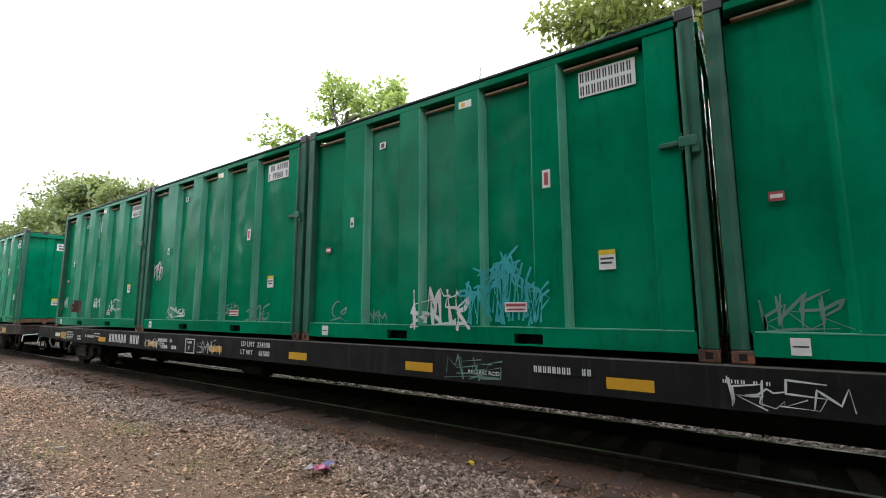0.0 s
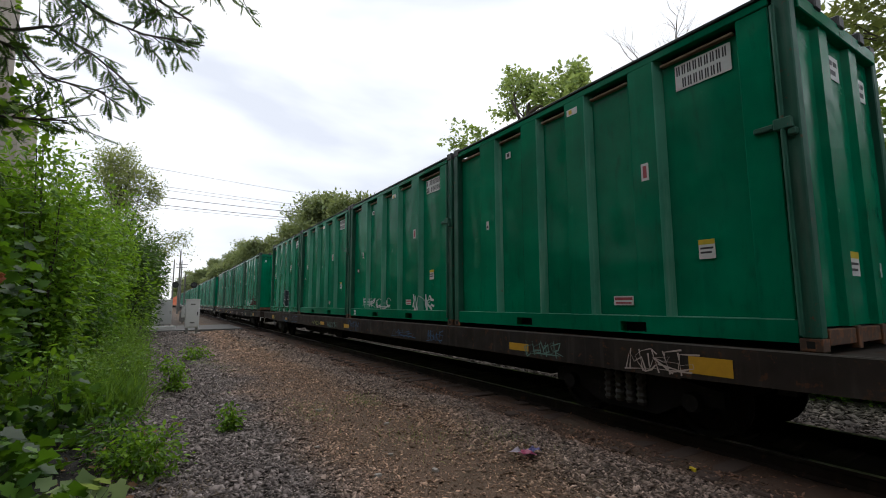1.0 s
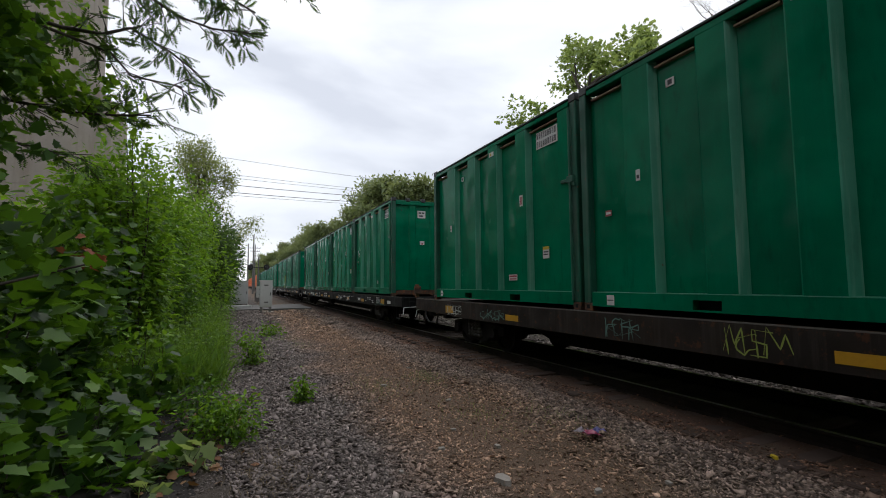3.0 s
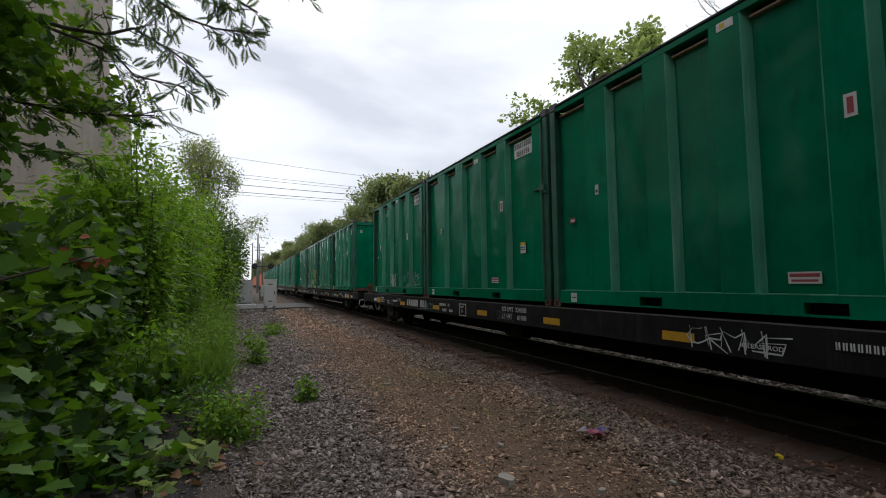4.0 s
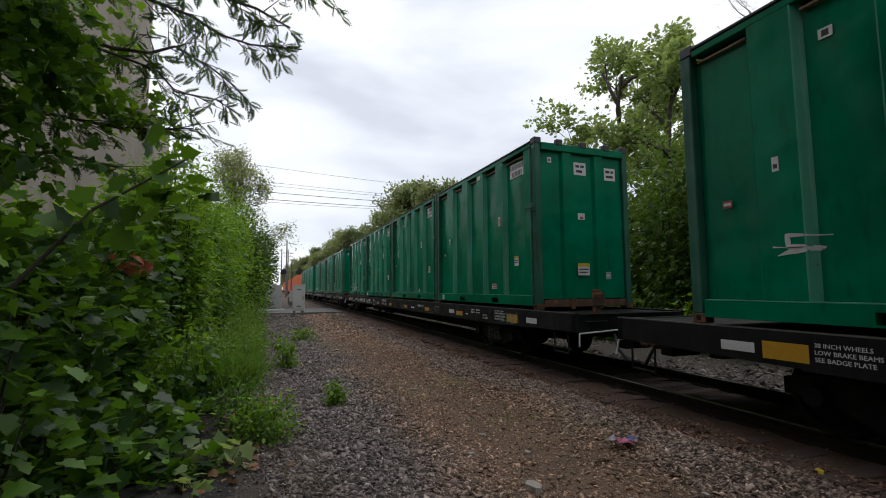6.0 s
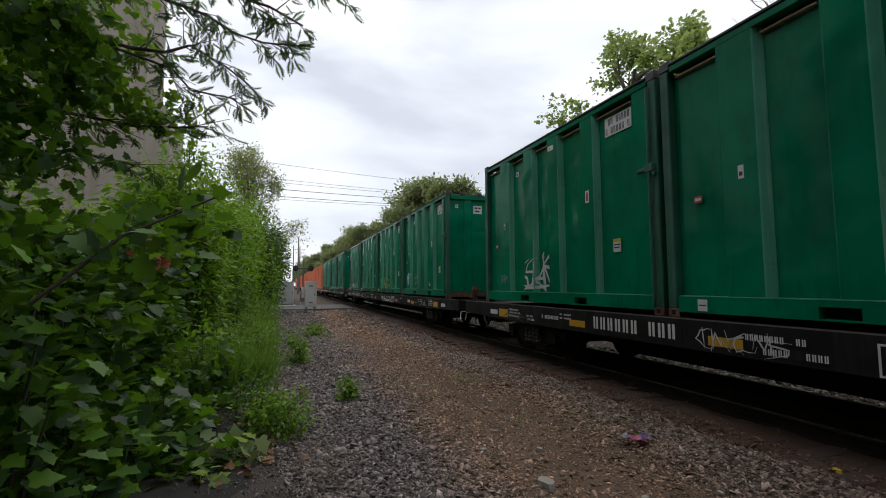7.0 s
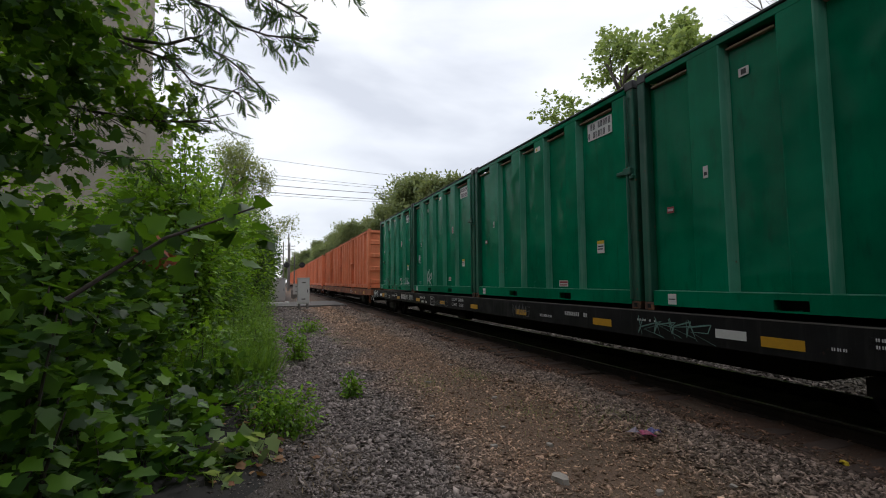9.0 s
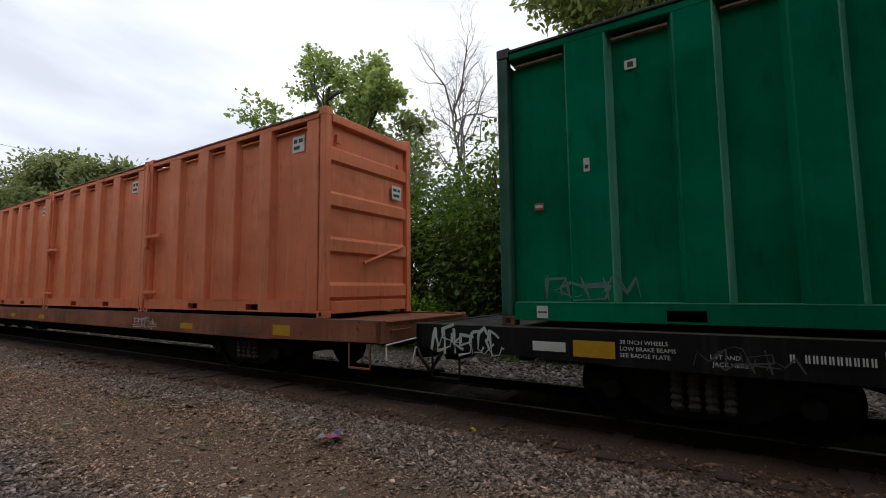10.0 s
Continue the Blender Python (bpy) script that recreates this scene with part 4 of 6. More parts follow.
for n, k, y0, y1, z0, z1, letters, colour, width in [
        (0, 1, 2.86, 3.72, 0.28, 0.78, 5, "white", 0.06), (0, 0, 5.3, 5.85, 0.3, 0.62, 4, "grey", 0.03), (0, 2, 5.25, 5.85, 1.26, 1.64, 4, "white", 0.05), (0, 2, 4.0, 4.75, 0.36, 0.58, 5, "white", 0.04),
        (0, 2, 2.1, 2.6, 0.42, 0.65, 4, "grey", 0.03), (0, 2, 1.1, 1.6, 0.32, 0.6, 4, "grey", 0.04), (0, 3, 5.1, 5.85, 0.6, 0.92, 5, "white", 0.05), (0, 3, 2.7, 3.4, 0.6, 0.86, 4, "white", 0.05), (0, 3, 1.5, 2.3, 0.5, 0.78, 5, "white", 0.04),
        (0, 1, 5.1, 5.5, 0.35, 0.6, 2, "grey", 0.03), (0, 1, 4.35, 4.7, 0.32, 0.5, 3, "grey", 0.03),
        (1, 1, 1.0, 1.75, 0.32, 0.66, 4, "white", 0.055), (1, 1, 4.4, 4.9, 0.34, 0.62, 2, "white", 0.05), (1, 1, 3.3, 3.9, 0.34, 0.55, 3, "white", 0.04),
        (1, 3, 3.6, 4.7, 0.06, 0.22, 7, "white", 0.022), (1, 3, 1.6, 3.3, 0.06, 0.22, 9, "white", 0.022),
        (2, 0, 4.95, 5.7, 0.32, 0.78, 5, "white", 0.05), (2, 0, 2.7, 4.3, 0.34, 0.72, 6, "white", 0.05), (2, 1, 1.2, 1.9, 0.55, 0.72, 3, "grey", 0.03),
        (3, 0, 4.98, 5.6, 1.62, 1.98, 5, "white", 0.05), (3, 0, 4.0, 4.4, 0.55, 0.95, 4, "grey", 0.03), (3, 3, 2.95, 3.6, 0.34, 0.76, 4, "white", 0.055), (3, 3, 2.0, 2.4, 0.5, 0.7, 3, "grey", 0.04), (3, 3, 0.8, 1.7, 0.35, 0.8, 4, "grey", 0.06),
        (4, 2, 2.55, 3.25, 0.5, 0.76, 6, "white", 0.05), (4, 1, 5.2, 5.8, 0.4, 0.85, 3, "white", 0.07), (4, 1, 4.1, 4.6, 0.32, 0.6, 3, "red", 0.06),
        (4, 3, 4.68, 4.95, 0.8, 1.04, 1, "white", 0.06), (4, 3, 2.75, 3.3, 0.34, 0.86, 3, "grey", 0.05), (5, 3, 3.2, 4.2, 0.36, 1.1, 4, "white", 0.07), (5, 3, 4.85, 5.35, 0.5, 0.72, 3, "grey", 0.045),
        (6, 3, 3.0, 4.6, 0.36, 0.66, 7, "white", 0.035), (6, 3, 2.0, 3.0, 0.38, 0.68, 4, "white", 0.035), (6, 3, 5.0, 5.65, 0.32, 0.58, 3, "white", 0.05),
        (6, 0, 4.8, 5.7, 0.45, 1.0, 4, "white", 0.06), (6, 0, 3.7, 4.3, 0.5, 0.95, 2, "grey", 0.06), (6, 1, 2.5, 4.9, 0.36, 0.85, 5, "olive", 0.07), (6, 2, 3.0, 5.4, 0.34, 0.62, 8, "grey", 0.05),
        (7, 2, 5.02, 5.65, 1.12, 1.5, 4, "white", 0.05), (7, 2, 3.85, 4.6, 0.34, 0.84, 4, "white", 0.05), (7, 2, 5.0, 5.55, 0.34, 0.5, 4, "grey", 0.025), (7, 3, 1.0, 2.2, 0.34, 0.62, 5, "white", 0.035), (7, 3, 4.6, 5.6, 0.34, 0.6, 4, "grey", 0.04)]:
    tag(n, k, y0, y1, z0, z1, letters, int(1000 * y0 + 77 * n + k), colour, width)

# teal burst
rg = random.Random(9)
lines = []
for i in range(64):
    y = rg.uniform(1.75, 2.85)
    hgt = 0.55 + 0.5 * math.exp(-((y - 2.3) / 0.3) ** 2)
    lines.append([(y, rg.uniform(0.3, 0.6)), (y + rg.uniform(-0.12, 0.1), 0.3 + hgt * rg.uniform(0.4, 0.8)), (y + rg.uniform(-0.2, 0.2), 0.3 + hgt * rg.uniform(0.6, 0.95))])
spray(BOXES[0, 1], "teal", lines, 0.03, label="burst of teal spray paint strokes")
# dull red patches
for (n, k), (y0, y1, z0, z1) in {(0, 3): (3.9, 4.9, 0.38, 0.85), (2, 0): (1.2, 2.6, 0.32, 0.95)}.items():
    lines = [[(rg.uniform(y0, y1), rg.uniform(z0, z1)), (rg.uniform(y0, y1), rg.uniform(z0, z1)), (rg.uniform(y0, y1), rg.uniform(z0, z0 + 0.2))] for _ in range(16)]
    spray(BOXES[n, k], "red", lines, 0.09, label="dull red sprayed scribble")
# drips of white at the top
spray(BOXES[0, 3], "white", [[(3.46, 3.3), (3.45, 2.9), (3.42, 2.62)], [(3.3, 3.3), (3.32, 2.8)]], 0.06, label="white paint drips")
# navy fields with white outlines
for cy, cz, r, lift in ((5.40, 0.62, 0.27, 1.0), (4.27, 0.64, 0.30, 1.0), (2.6, 0.72, 0.42, 1.0)):
    ring = [(cy + r * (1 + 0.22 * math.sin(3 * t + cy)) * math.cos(t), cz + r * (0.95 + 0.18 * math.sin(2 * t + cz * 9)) * math.sin(t)) for t in [i * 0.3 for i in range(21)]]
    blob(BOXES[1, 3], "navy", ring, 0.004)
    spray(BOXES[1, 3], "white", [ring + ring[:1]], 0.045, surface=lambda y: side_x(y) - 0.003, label="white sprayed outline")
    spray(BOXES[1, 3], "white", scrawl(cy - r * 0.6, cy + r * 0.6, cz - 0.08, cz + 0.12, 2, int(cy * 100)), 0.02, surface=lambda y: side_x(y) - 0.003)
blob(BOXES[2, 0], "navy", [(4.28 + 0.22 * math.cos(t), 0.55 + 0.2 * math.sin(t)) for t in [i * 0.5 for i in range(12)]], 0.003)
# three large capital letters in pale paint
spray(BOXES[4, 2], "white", [[(4.70, 1.34), (5.06, 1.34), (5.08, 1.0), (4.70, 1.02)], [(5.06, 1.16), (4.80, 1.17)]], 0.06, label="white sprayed letter E")
spray(BOXES[4, 2], "pink", [[(4.2, 1.24), (4.22, 1.68), (3.88, 1.66), (3.87, 1.53), (4.18, 1.48)]], 0.065, label="pale sprayed letter P")
spray(BOXES[4, 2], "pink", [[(3.13, 0.99), (3.12, 1.48), (2.78, 1.12), (2.8, 1.63)]], 0.065, label="pale sprayed letter N")
spray(BOXES[4, 2], "white", [[(4.46, 0.76), (3.66, 0.8), (3.7, 0.46), (4.38, 0.36), (4.46, 0.76)], [(4.4, 0.56), (3.7, 0.62)], [(4.1, 0.76), (4.08, 0.4)]], 0.025, label="white sprayed box sign")
for o in [o for o in BOXES[4, 2].children if "notice" in o.name or "warning" in o.name]:
    bpy.data.objects.remove(o)
# the large olive piece: two letters above two, with navy fields between
D_SHAPE = [(2.02, 1.46), (1.6, 1.52), (1.26, 1.55), (1.29, 1.33), (1.2, 1.17), (1.22, 1.02), (1.35, 0.9), (1.58, 0.87), (1.94, 0.93), (2.04, 1.07), (1.88, 1.08), (1.83, 1.24), (1.92, 1.34)]
E_SHAPE = [(1.22, 1.55), (1.01, 1.61), (0.82, 1.54), (0.79, 1.42), (0.91, 1.33), (0.81, 1.31), (0.54, 1.34), (0.31, 1.32), (0.3, 1.26), (0.51, 1.17), (0.77, 1.11), (0.92, 1.06),
           (0.93, 0.97), (0.67, 0.96), (0.45, 1.04), (0.33, 1.06), (0.32, 1.0), (0.5, 0.9), (0.78, 0.83), (1.05, 0.81), (1.18, 0.9), (1.13, 1.12), (1.22, 1.29)]
T_SHAPE = [(2.36, 0.94), (2.05, 0.91), (1.44, 0.83), (1.02, 0.79), (0.63, 0.87), (0.3, 0.87), (0.2, 0.82), (0.2, 0.52), (0.3, 0.54), (0.72, 0.59), (0.78, 0.48), (0.8, 0.305),
           (1.21, 0.305), (1.28, 0.6), (1.45, 0.64), (1.53, 0.53), (1.47, 0.39), (1.4, 0.305), (1.86, 0.305), (1.85, 0.45), (2.01, 0.6), (2.29, 0.63)]
NAVY = ([(2.23, 0.62), (2.01, 0.6), (1.86, 0.45), (1.9, 0.32), (2.3, 0.32)], [(0.72, 0.6), (0.2, 0.55), (0.2, 0.32), (0.79, 0.32)])
for field in NAVY:
    blob(BOXES[4, 2], "navy", field, 0.004, "dark blue sprayed field")
for shape in (D_SHAPE, E_SHAPE, T_SHAPE):
    spray(BOXES[4, 2], "black", [shape + shape[:2]], 0.10, label="black sprayed shadow")
for shape in (T_SHAPE, D_SHAPE, E_SHAPE):
    blob(BOXES[4, 2], "olive", shape, 0.008, "olive green filled letter shape")
    half = len(shape) // 2
    spray(BOXES[4, 2], "black", [shape + shape[:1]], 0.045, surface=lambda y: side_x(y) - 0.006, label="black sprayed contour")
    spray(BOXES[4, 2], "white", [shape[2:half - 1], shape[half + 2:half + 5]], 0.02, surface=lambda y: side_x(y) - 0.009, label="pale highlight line")
blob(BOXES[4, 2], "black", [(1.66, 1.3), (1.55, 0.98), (1.6, 1.14)], 0.010)
for shape in ([(2.16, 0.27), (1.23, 0.27), (1.22, 0.2), (1.25, 0.13), (2.03, 0.13)], [(1.2, 0.27), (0.37, 0.27), (0.44, 0.2), (0.57, 0.14), (1.2, 0.13)]):
    bm = bmesh.new()
    prism(bm, [(y, z) for y, z in shape], 0, -WC - 0.004, -WC - 0.001)
    part("graffiti", bm, SPRAY["olive"], BOXES[4, 2], "olive green sprayed field on the bottom rail")
# sills
for n, (u, kind) in enumerate(CARS[:9]):
    rg = random.Random(500 + n)
    count = 10 if kind == "brown" else 6
    for j in range(count if kind != "orange" else 2):
        y = -12.2 + 24.0 * (j + rg.uniform(0.1, 0.7)) / count
        z = DECK - RAIL_Z - 0.40
        colour = rg.choice(["white", "grey", "grey", "blue" if kind == "brown" else "grey", "olive" if kind == "brown" else "dim", "pink" if kind == "brown" else "dim"])
        spray(BOXES[n, "car"], colour, scrawl(y, y + rg.uniform(0.6, 1.2), z + 0.06, z + rg.uniform(0.22, 0.33), rg.randint(4, 6), n * 31 + j), 0.02, surface=lambda yy: -SX - 0.004)
    if kind == "black" and n in (6, 7):
        spray(BOXES[n, "car"], "white", scrawl(-4.6 if n == 6 else 12.3, -1.6 if n == 6 else 13.3, 0.74, 1.04, 7, 91 + n), 0.045, surface=lambda yy: -SX - 0.004)


# ---- plants ----
LEAF_DIAMOND = (np.array([(0, 0, 0), (0.27, 0.24, 0.06), (0.66, 0.21, 0.05), (1, 0, -0.08), (0.66, -0.21, 0.05), (0.27, -0.24, 0.06)]), [(0, 1, 2, 3), (0, 3, 4, 5)])
LOBES = [(0.0, 0.02), (-0.10, 0.28), (0.12, 0.50), (0.30, 0.34), (0.48, 0.52), (0.62, 0.30), (1.0, 0.0), (0.62, -0.30), (0.48, -0.52), (0.30, -0.34), (0.12, -0.50), (-0.10, -0.28)]
LEAF_LOBED = (np.array([(0.35, 0, 0.0)] + [(x, y, 0.10 * abs(y) - 0.10 * max(0, x - 0.5)) for x, y in LOBES]),
              [(0, i, i + 1) for i in range(1, 12)] + [(0, 12, 1)])


def pinnate_leaf():
    v, f = [], []
    for k in range(7):
        for s in (-1, 1):
            b = 0.16 + 0.11 * k
            i = len(v)
            l = 0.30 * (1 - 0.35 * abs(k - 3) / 3)
            d = -0.10 * b * b
            v += [(b, 0, d), (b + 0.11, s * l * 0.42, d - 0.02), (b + 0.12, s * l, d - 0.09), (b - 0.005, s * l * 0.5, d - 0.03)]
            f.append((i, i + 1, i + 2, i + 3))
    i = len(v)
    v += [(0.92, 0, -0.09), (1.0, 0.05, -0.11), (1.14, 0, -0.15), (1.0, -0.05, -0.11), (0, 0.008, 0), (0, -0.008, 0), (0.95, 0.004, -0.09)]
    f += [(i, i + 1, i + 2, i + 3), (i + 4, i + 5, i + 6)]
    return np.array(v), f


LEAF_PINNATE = pinnate_leaf()
BLADE = (np.array([(0, 0.014, 0), (0, -0.014, 0), (0.55, 0.016, 0.05), (0.55, -0.016, 0.05), (1.0, 0, -0.12)]), [(0, 1, 3, 2), (2, 3, 4)])


def leaves(name, template, pts, dirs, sizes, mat, rng, droop=0.0):
    """One mesh of many leaves; dirs are the ways in which they point."""
    tv, tf = template
    n, m = len(pts), len(tv)
    d = dirs + np.array([0, 0, -droop])
    d = d / np.maximum(1e-6, np.linalg.norm(d, axis=1))[:, None]
    up = rng.normal(0, 0.45, (n, 3)) + np.array([0, 0, 1.0])
    s = np.cross(up, d)
    s = s / np.maximum(1e-6, np.linalg.norm(s, axis=1))[:, None]
    w = np.cross(d, s)
    loc = pts[:, None, :] + sizes[:, None, None] * (tv[None, :, 0:1] * d[:, None, :] + tv[None, :, 1:2] * s[:, None, :] + tv[None, :, 2:3] * w[:, None, :])
    me = bpy.data.meshes.new(name)
    starts, loops, k = [], [], 0
    for f in tf:
        starts.append(k)
        loops.extend(f)
        k += len(f)
    loops, starts = np.array(loops), np.array(starts)
    me.vertices.add(n * m)
    me.vertices.foreach_set("co", loc.reshape(-1).astype(np.float32))
    me.loops.add(n * k)
    me.loops.foreach_set("vertex_index", (loops[None, :] + m * np.arange(n)[:, None]).reshape(-1).astype(np.int32))
    me.polygons.add(n * len(tf))
    me.polygons.foreach_set("loop_start", (starts[None, :] + k * np.arange(n)[:, None]).reshape(-1).astype(np.int32))
    me.update(calc_edges=True)
    me.validate()
    me.materials.append(mat)
    return me


def tubes(name, segs, mat, sides=6):
    verts, faces = [], []
    for p, q, r0, r1 in segs:
        p, q = Vector(p), Vector(q)
        d = (q - p)
        if d.length < 1e-5:
            continue
        d.normalize()
        a = d.orthogonal().normalized()
        b = d.cross(a)
        k = len(verts)
        for c, r in ((p, r0), (q, r1)):
            for i in range(sides):
                t = 2 * math.pi * i / sides
                verts.append(c + a * (r * math.cos(t)) + b * (r * math.sin(t)))
        for i in range(sides):
            j = (i + 1) % sides
            faces.append((k + i, k + j, k + sides + j, k + sides + i))
    me = mesh_of(name, verts, faces, [mat])
    me.polygons.foreach_set("use_smooth", [True] * len(faces))
    return me


def grow(rng, p, d, length, r, depth, segs, tips, bend=0.25, kids=(3, 5), up=0.25):
    """A limb of bent segments with side branches; collects segments and twig points."""
    n = 4
    p, d = Vector(p), Vector(d).normalized()
    for i in range(n):
        d = (d + Vector((rng.gauss(0, bend), rng.gauss(0, bend), rng.gauss(0, bend) + up * 0.25))).normalized()
        q = p + d * (length / n)
        ra, rb = r * (1 - 0.75 * i / n), r * (1 - 0.75 * (i + 1) / n)
        segs.append((p, q, ra, rb))
        if depth == 0 or i >= 2:
            tips.append((q, d.copy()))
        if depth > 0 and i >= 1:
            for _ in range(max(1, rng.randint(*kids) // 2)):
                side = (d + Vector((rng.gauss(0, 0.8), rng.gauss(0, 0.8), rng.gauss(0.1, 0.5)))).normalized()
                grow(rng, q, side, length * rng.uniform(0.4, 0.62), rb * 0.7, depth - 1, segs, tips, bend, kids, up)
        p = q


def tree(name, x, y, h, spread, seed, mat, leaf, per_tip, label, bare=False, depth=2, start=0.28, template=LEAF_DIAMOND, limbs=9, puff=0.32, bark=None, group="", cat="tree", stout=0.017):
    rng = random.Random(seed)
    nr = np.random.default_rng(seed)
    t = empty(name, x, y, 0, label, cat, group)
    segs, tips, p = [], [], Vector((0, 0, -0.1))
    n = 8
    spine = [p]
    for i in range(n):
        p = p + Vector((rng.gauss(0, 0.025) * h, rng.gauss(0, 0.025) * h, h * 0.8 / n))
        spine.append(p)
    r = h * stout
    for i in range(n):
        segs.append((spine[i], spine[i + 1], r * (1 - 0.09 * i), r * (1 - 0.09 * (i + 1))))
    branch = []
    for k in range(limbs):
        f = start + (0.98 - start) * (k + 0.5) / limbs
        i = min(n - 1, int(f * n))
        base = spine[i].lerp(spine[i + 1], f * n - i)
        a = k * 2.4 + rng.uniform(-0.4, 0.4)
        reach = spread * (1.0 - 0.55 * max(0, f - 0.45)) * rng.uniform(0.75, 1.05)
        grow(rng, base, (math.cos(a), math.sin(a), 0.35 + 0.9 * f), reach, r * 0.45, depth, branch, tips)
    part("trunk", tubes("trunk", segs, bark or M_BARK, 8), None, t)
    part("branchwork", tubes("branchwork", branch, bark or M_BARK, 4), None, t)
    if not bare:
        P = np.repeat(np.array([tuple(q) for q, _ in tips]), per_tip, axis=0)
        D = np.repeat(np.array([tuple(q) for _, q in tips]), per_tip, axis=0)
        P = P + np.clip(nr.normal(0, puff, P.shape), -1.8 * puff, 1.8 * puff) * np.array([1, 1, 0.7])
        D = D * 0.6 + nr.normal(0, 0.8, D.shape)
        part("crown", leaves("crown", template, P, D, leaf * nr.uniform(0.6, 1.25, len(P)), mat, nr, 0.25), None, t)
    return t


def shrub(name, x, y, rx, ry, h, seed, mat, leaf, count, label, template=LEAF_DIAMOND, group="", low=0.0, cat="shrub", stems=9):
    """A many-stemmed bush: lumpy clumps of leaves round the ends of its stems."""
    rng = random.Random(seed)
    nr = np.random.default_rng(seed)
    s = empty(name, x, y, 0, label, cat, group)
    segs, clumps = [], []
    for k in range(stems):
        a, f = rng.uniform(0, 6.28), math.sqrt(rng.random())
        top = Vector((rx * f * math.cos(a), ry * f * math.sin(a), h * (1 - 0.45 * f * f) * rng.uniform(0.7, 1.0)))
        base = Vector((top.x * 0.35, top.y * 0.35, -0.05))
        mid = base.lerp(top, 0.55) + Vector((rng.gauss(0, 0.08) * rx, rng.gauss(0, 0.08) * ry, 0.05 * h))
        r = 0.004 + 0.006 * h
        segs += [(base, mid, r, r * 0.7), (mid, top, r * 0.7, r * 0.3)]
        for t in (0.25, 0.5, 0.75, 1.0):
            clumps.append(mid.lerp(top, t))
            if t < 0.8:
                clumps.append(base.lerp(mid, max(low, t)) + Vector((rng.gauss(0, 0.25) * rx, rng.gauss(0, 0.25) * ry, 0)))
    part("stemwork", tubes("stemwork", segs, M_BARK, 4), None, s)
    C = np.array([tuple(c) for c in clumps])
    idx = nr.integers(0, len(C), count)
    sp = np.array([0.26 * rx, 0.26 * ry, 0.13 * h]) + 0.03
    P = C[idx] + np.clip(nr.normal(0, 1, (count, 3)), -1.7, 1.7) * sp
    P[:, 2] = np.maximum(P[:, 2], 0.03)
    D = (P - np.array([0, 0, h * 0.3])) * np.array([1 / rx, 1 / ry, 0.4 / h]) + nr.normal(0, 0.6, (count, 3))
    part("foliage", leaves("foliage", template, P, D, leaf * nr.uniform(0.55, 1.3, count), mat, nr, 0.3), None, s)
    return s


HEDGE = "dense green roadside shrub with broad leaves"
for k, (x, y, rx, ry, h, leaf, cnt, m) in enumerate([
        (-1.2, 3.85, 0.40, 0.5, 2.1, 0.125, 900, M_LEAF_NEAR), (-1.45, 5.0, 0.5, 0.6, 2.5, 0.14, 1500, M_LEAF_NEAR), (-1.62, 6.8, 0.65, 0.9, 1.9, 0.14, 1700, M_LEAF_NEAR),
        (-1.9, 7.6, 0.9, 1.0, 3.2, 0.15, 2300, M_LEAF_NEAR), (-2.9, 6.2, 1.0, 1.2, 3.6, 0.14, 2400, M_LEAF_NEAR), (-2.5, 10.0, 0.9, 1.1, 3.4, 0.14, 2600, M_LEAF_NEAR)]):
    shrub("vine_thicket", x, y, rx, ry, h, 100 + k, m, leaf, cnt, "thicket of large lobed dark green vine leaves beside the lane", LEAF_LOBED, "near thicket", stems=12)
for k, (x, y, rx, ry, h, leaf, cnt, m) in enumerate([
        (-2.05, 12.0, 1.05, 1.5, 4.2, 0.15, 9000, M_LEAF), (-2.9, 14.5, 1.3, 1.8, 4.6, 0.16, 9000, M_LEAF), (-1.7, 15.5, 1.0, 1.6, 3.6, 0.14, 6500, M_LEAF_NEAR), (-2.2, 18.5, 1.3, 1.9, 6.0, 0.17, 7500, M_LEAF),
        (-2.0, 22.5, 1.3, 2.2, 5.6, 0.18, 5000, M_LEAF), (-1.6, 27.0, 1.4, 2.4, 6.2, 0.2, 5000, M_LEAF), (-1.4, 32.0, 1.4, 2.6, 6.6, 0.22, 5000, M_LEAF_DARK), (-1.2, 38.0, 1.5, 3.0, 6.9, 0.24, 5000, M_LEAF_DARK),
        (-1.0, 44.0, 1.5, 3.2, 7.2, 0.26, 5000, M_LEAF_DARK), (-4.6, 11.0, 1.4, 1.6, 3.7, 0.13, 4000, M_LEAF), (-5.2, 16.0, 1.8, 2.0, 4.2, 0.14, 4000, M_LEAF), (-4.8, 21.0, 1.8, 2.0, 4.6, 0.15, 4000, M_LEAF),
        (-2.0, 52.0, 1.8, 4.0, 6.6, 0.2, 4000, M_LEAF_DARK), (-2.5, 62.0, 2.2, 5.0, 7.0, 0.22, 4000, M_LEAF_DARK), (-4.2, 8.4, 1.2, 1.3, 4.2, 0.13, 3500, M_LEAF), (-1.5, 11.4, 0.55, 0.8, 5.15, 0.13, 3600, M_LEAF)]):
    shrub("hedge_shrub", x, y, rx, ry, h, 130 + k, m, 0.98 * leaf, int(1.5 * cnt), HEDGE, LEAF_DIAMOND, "hedge beside the lane", stems=16)
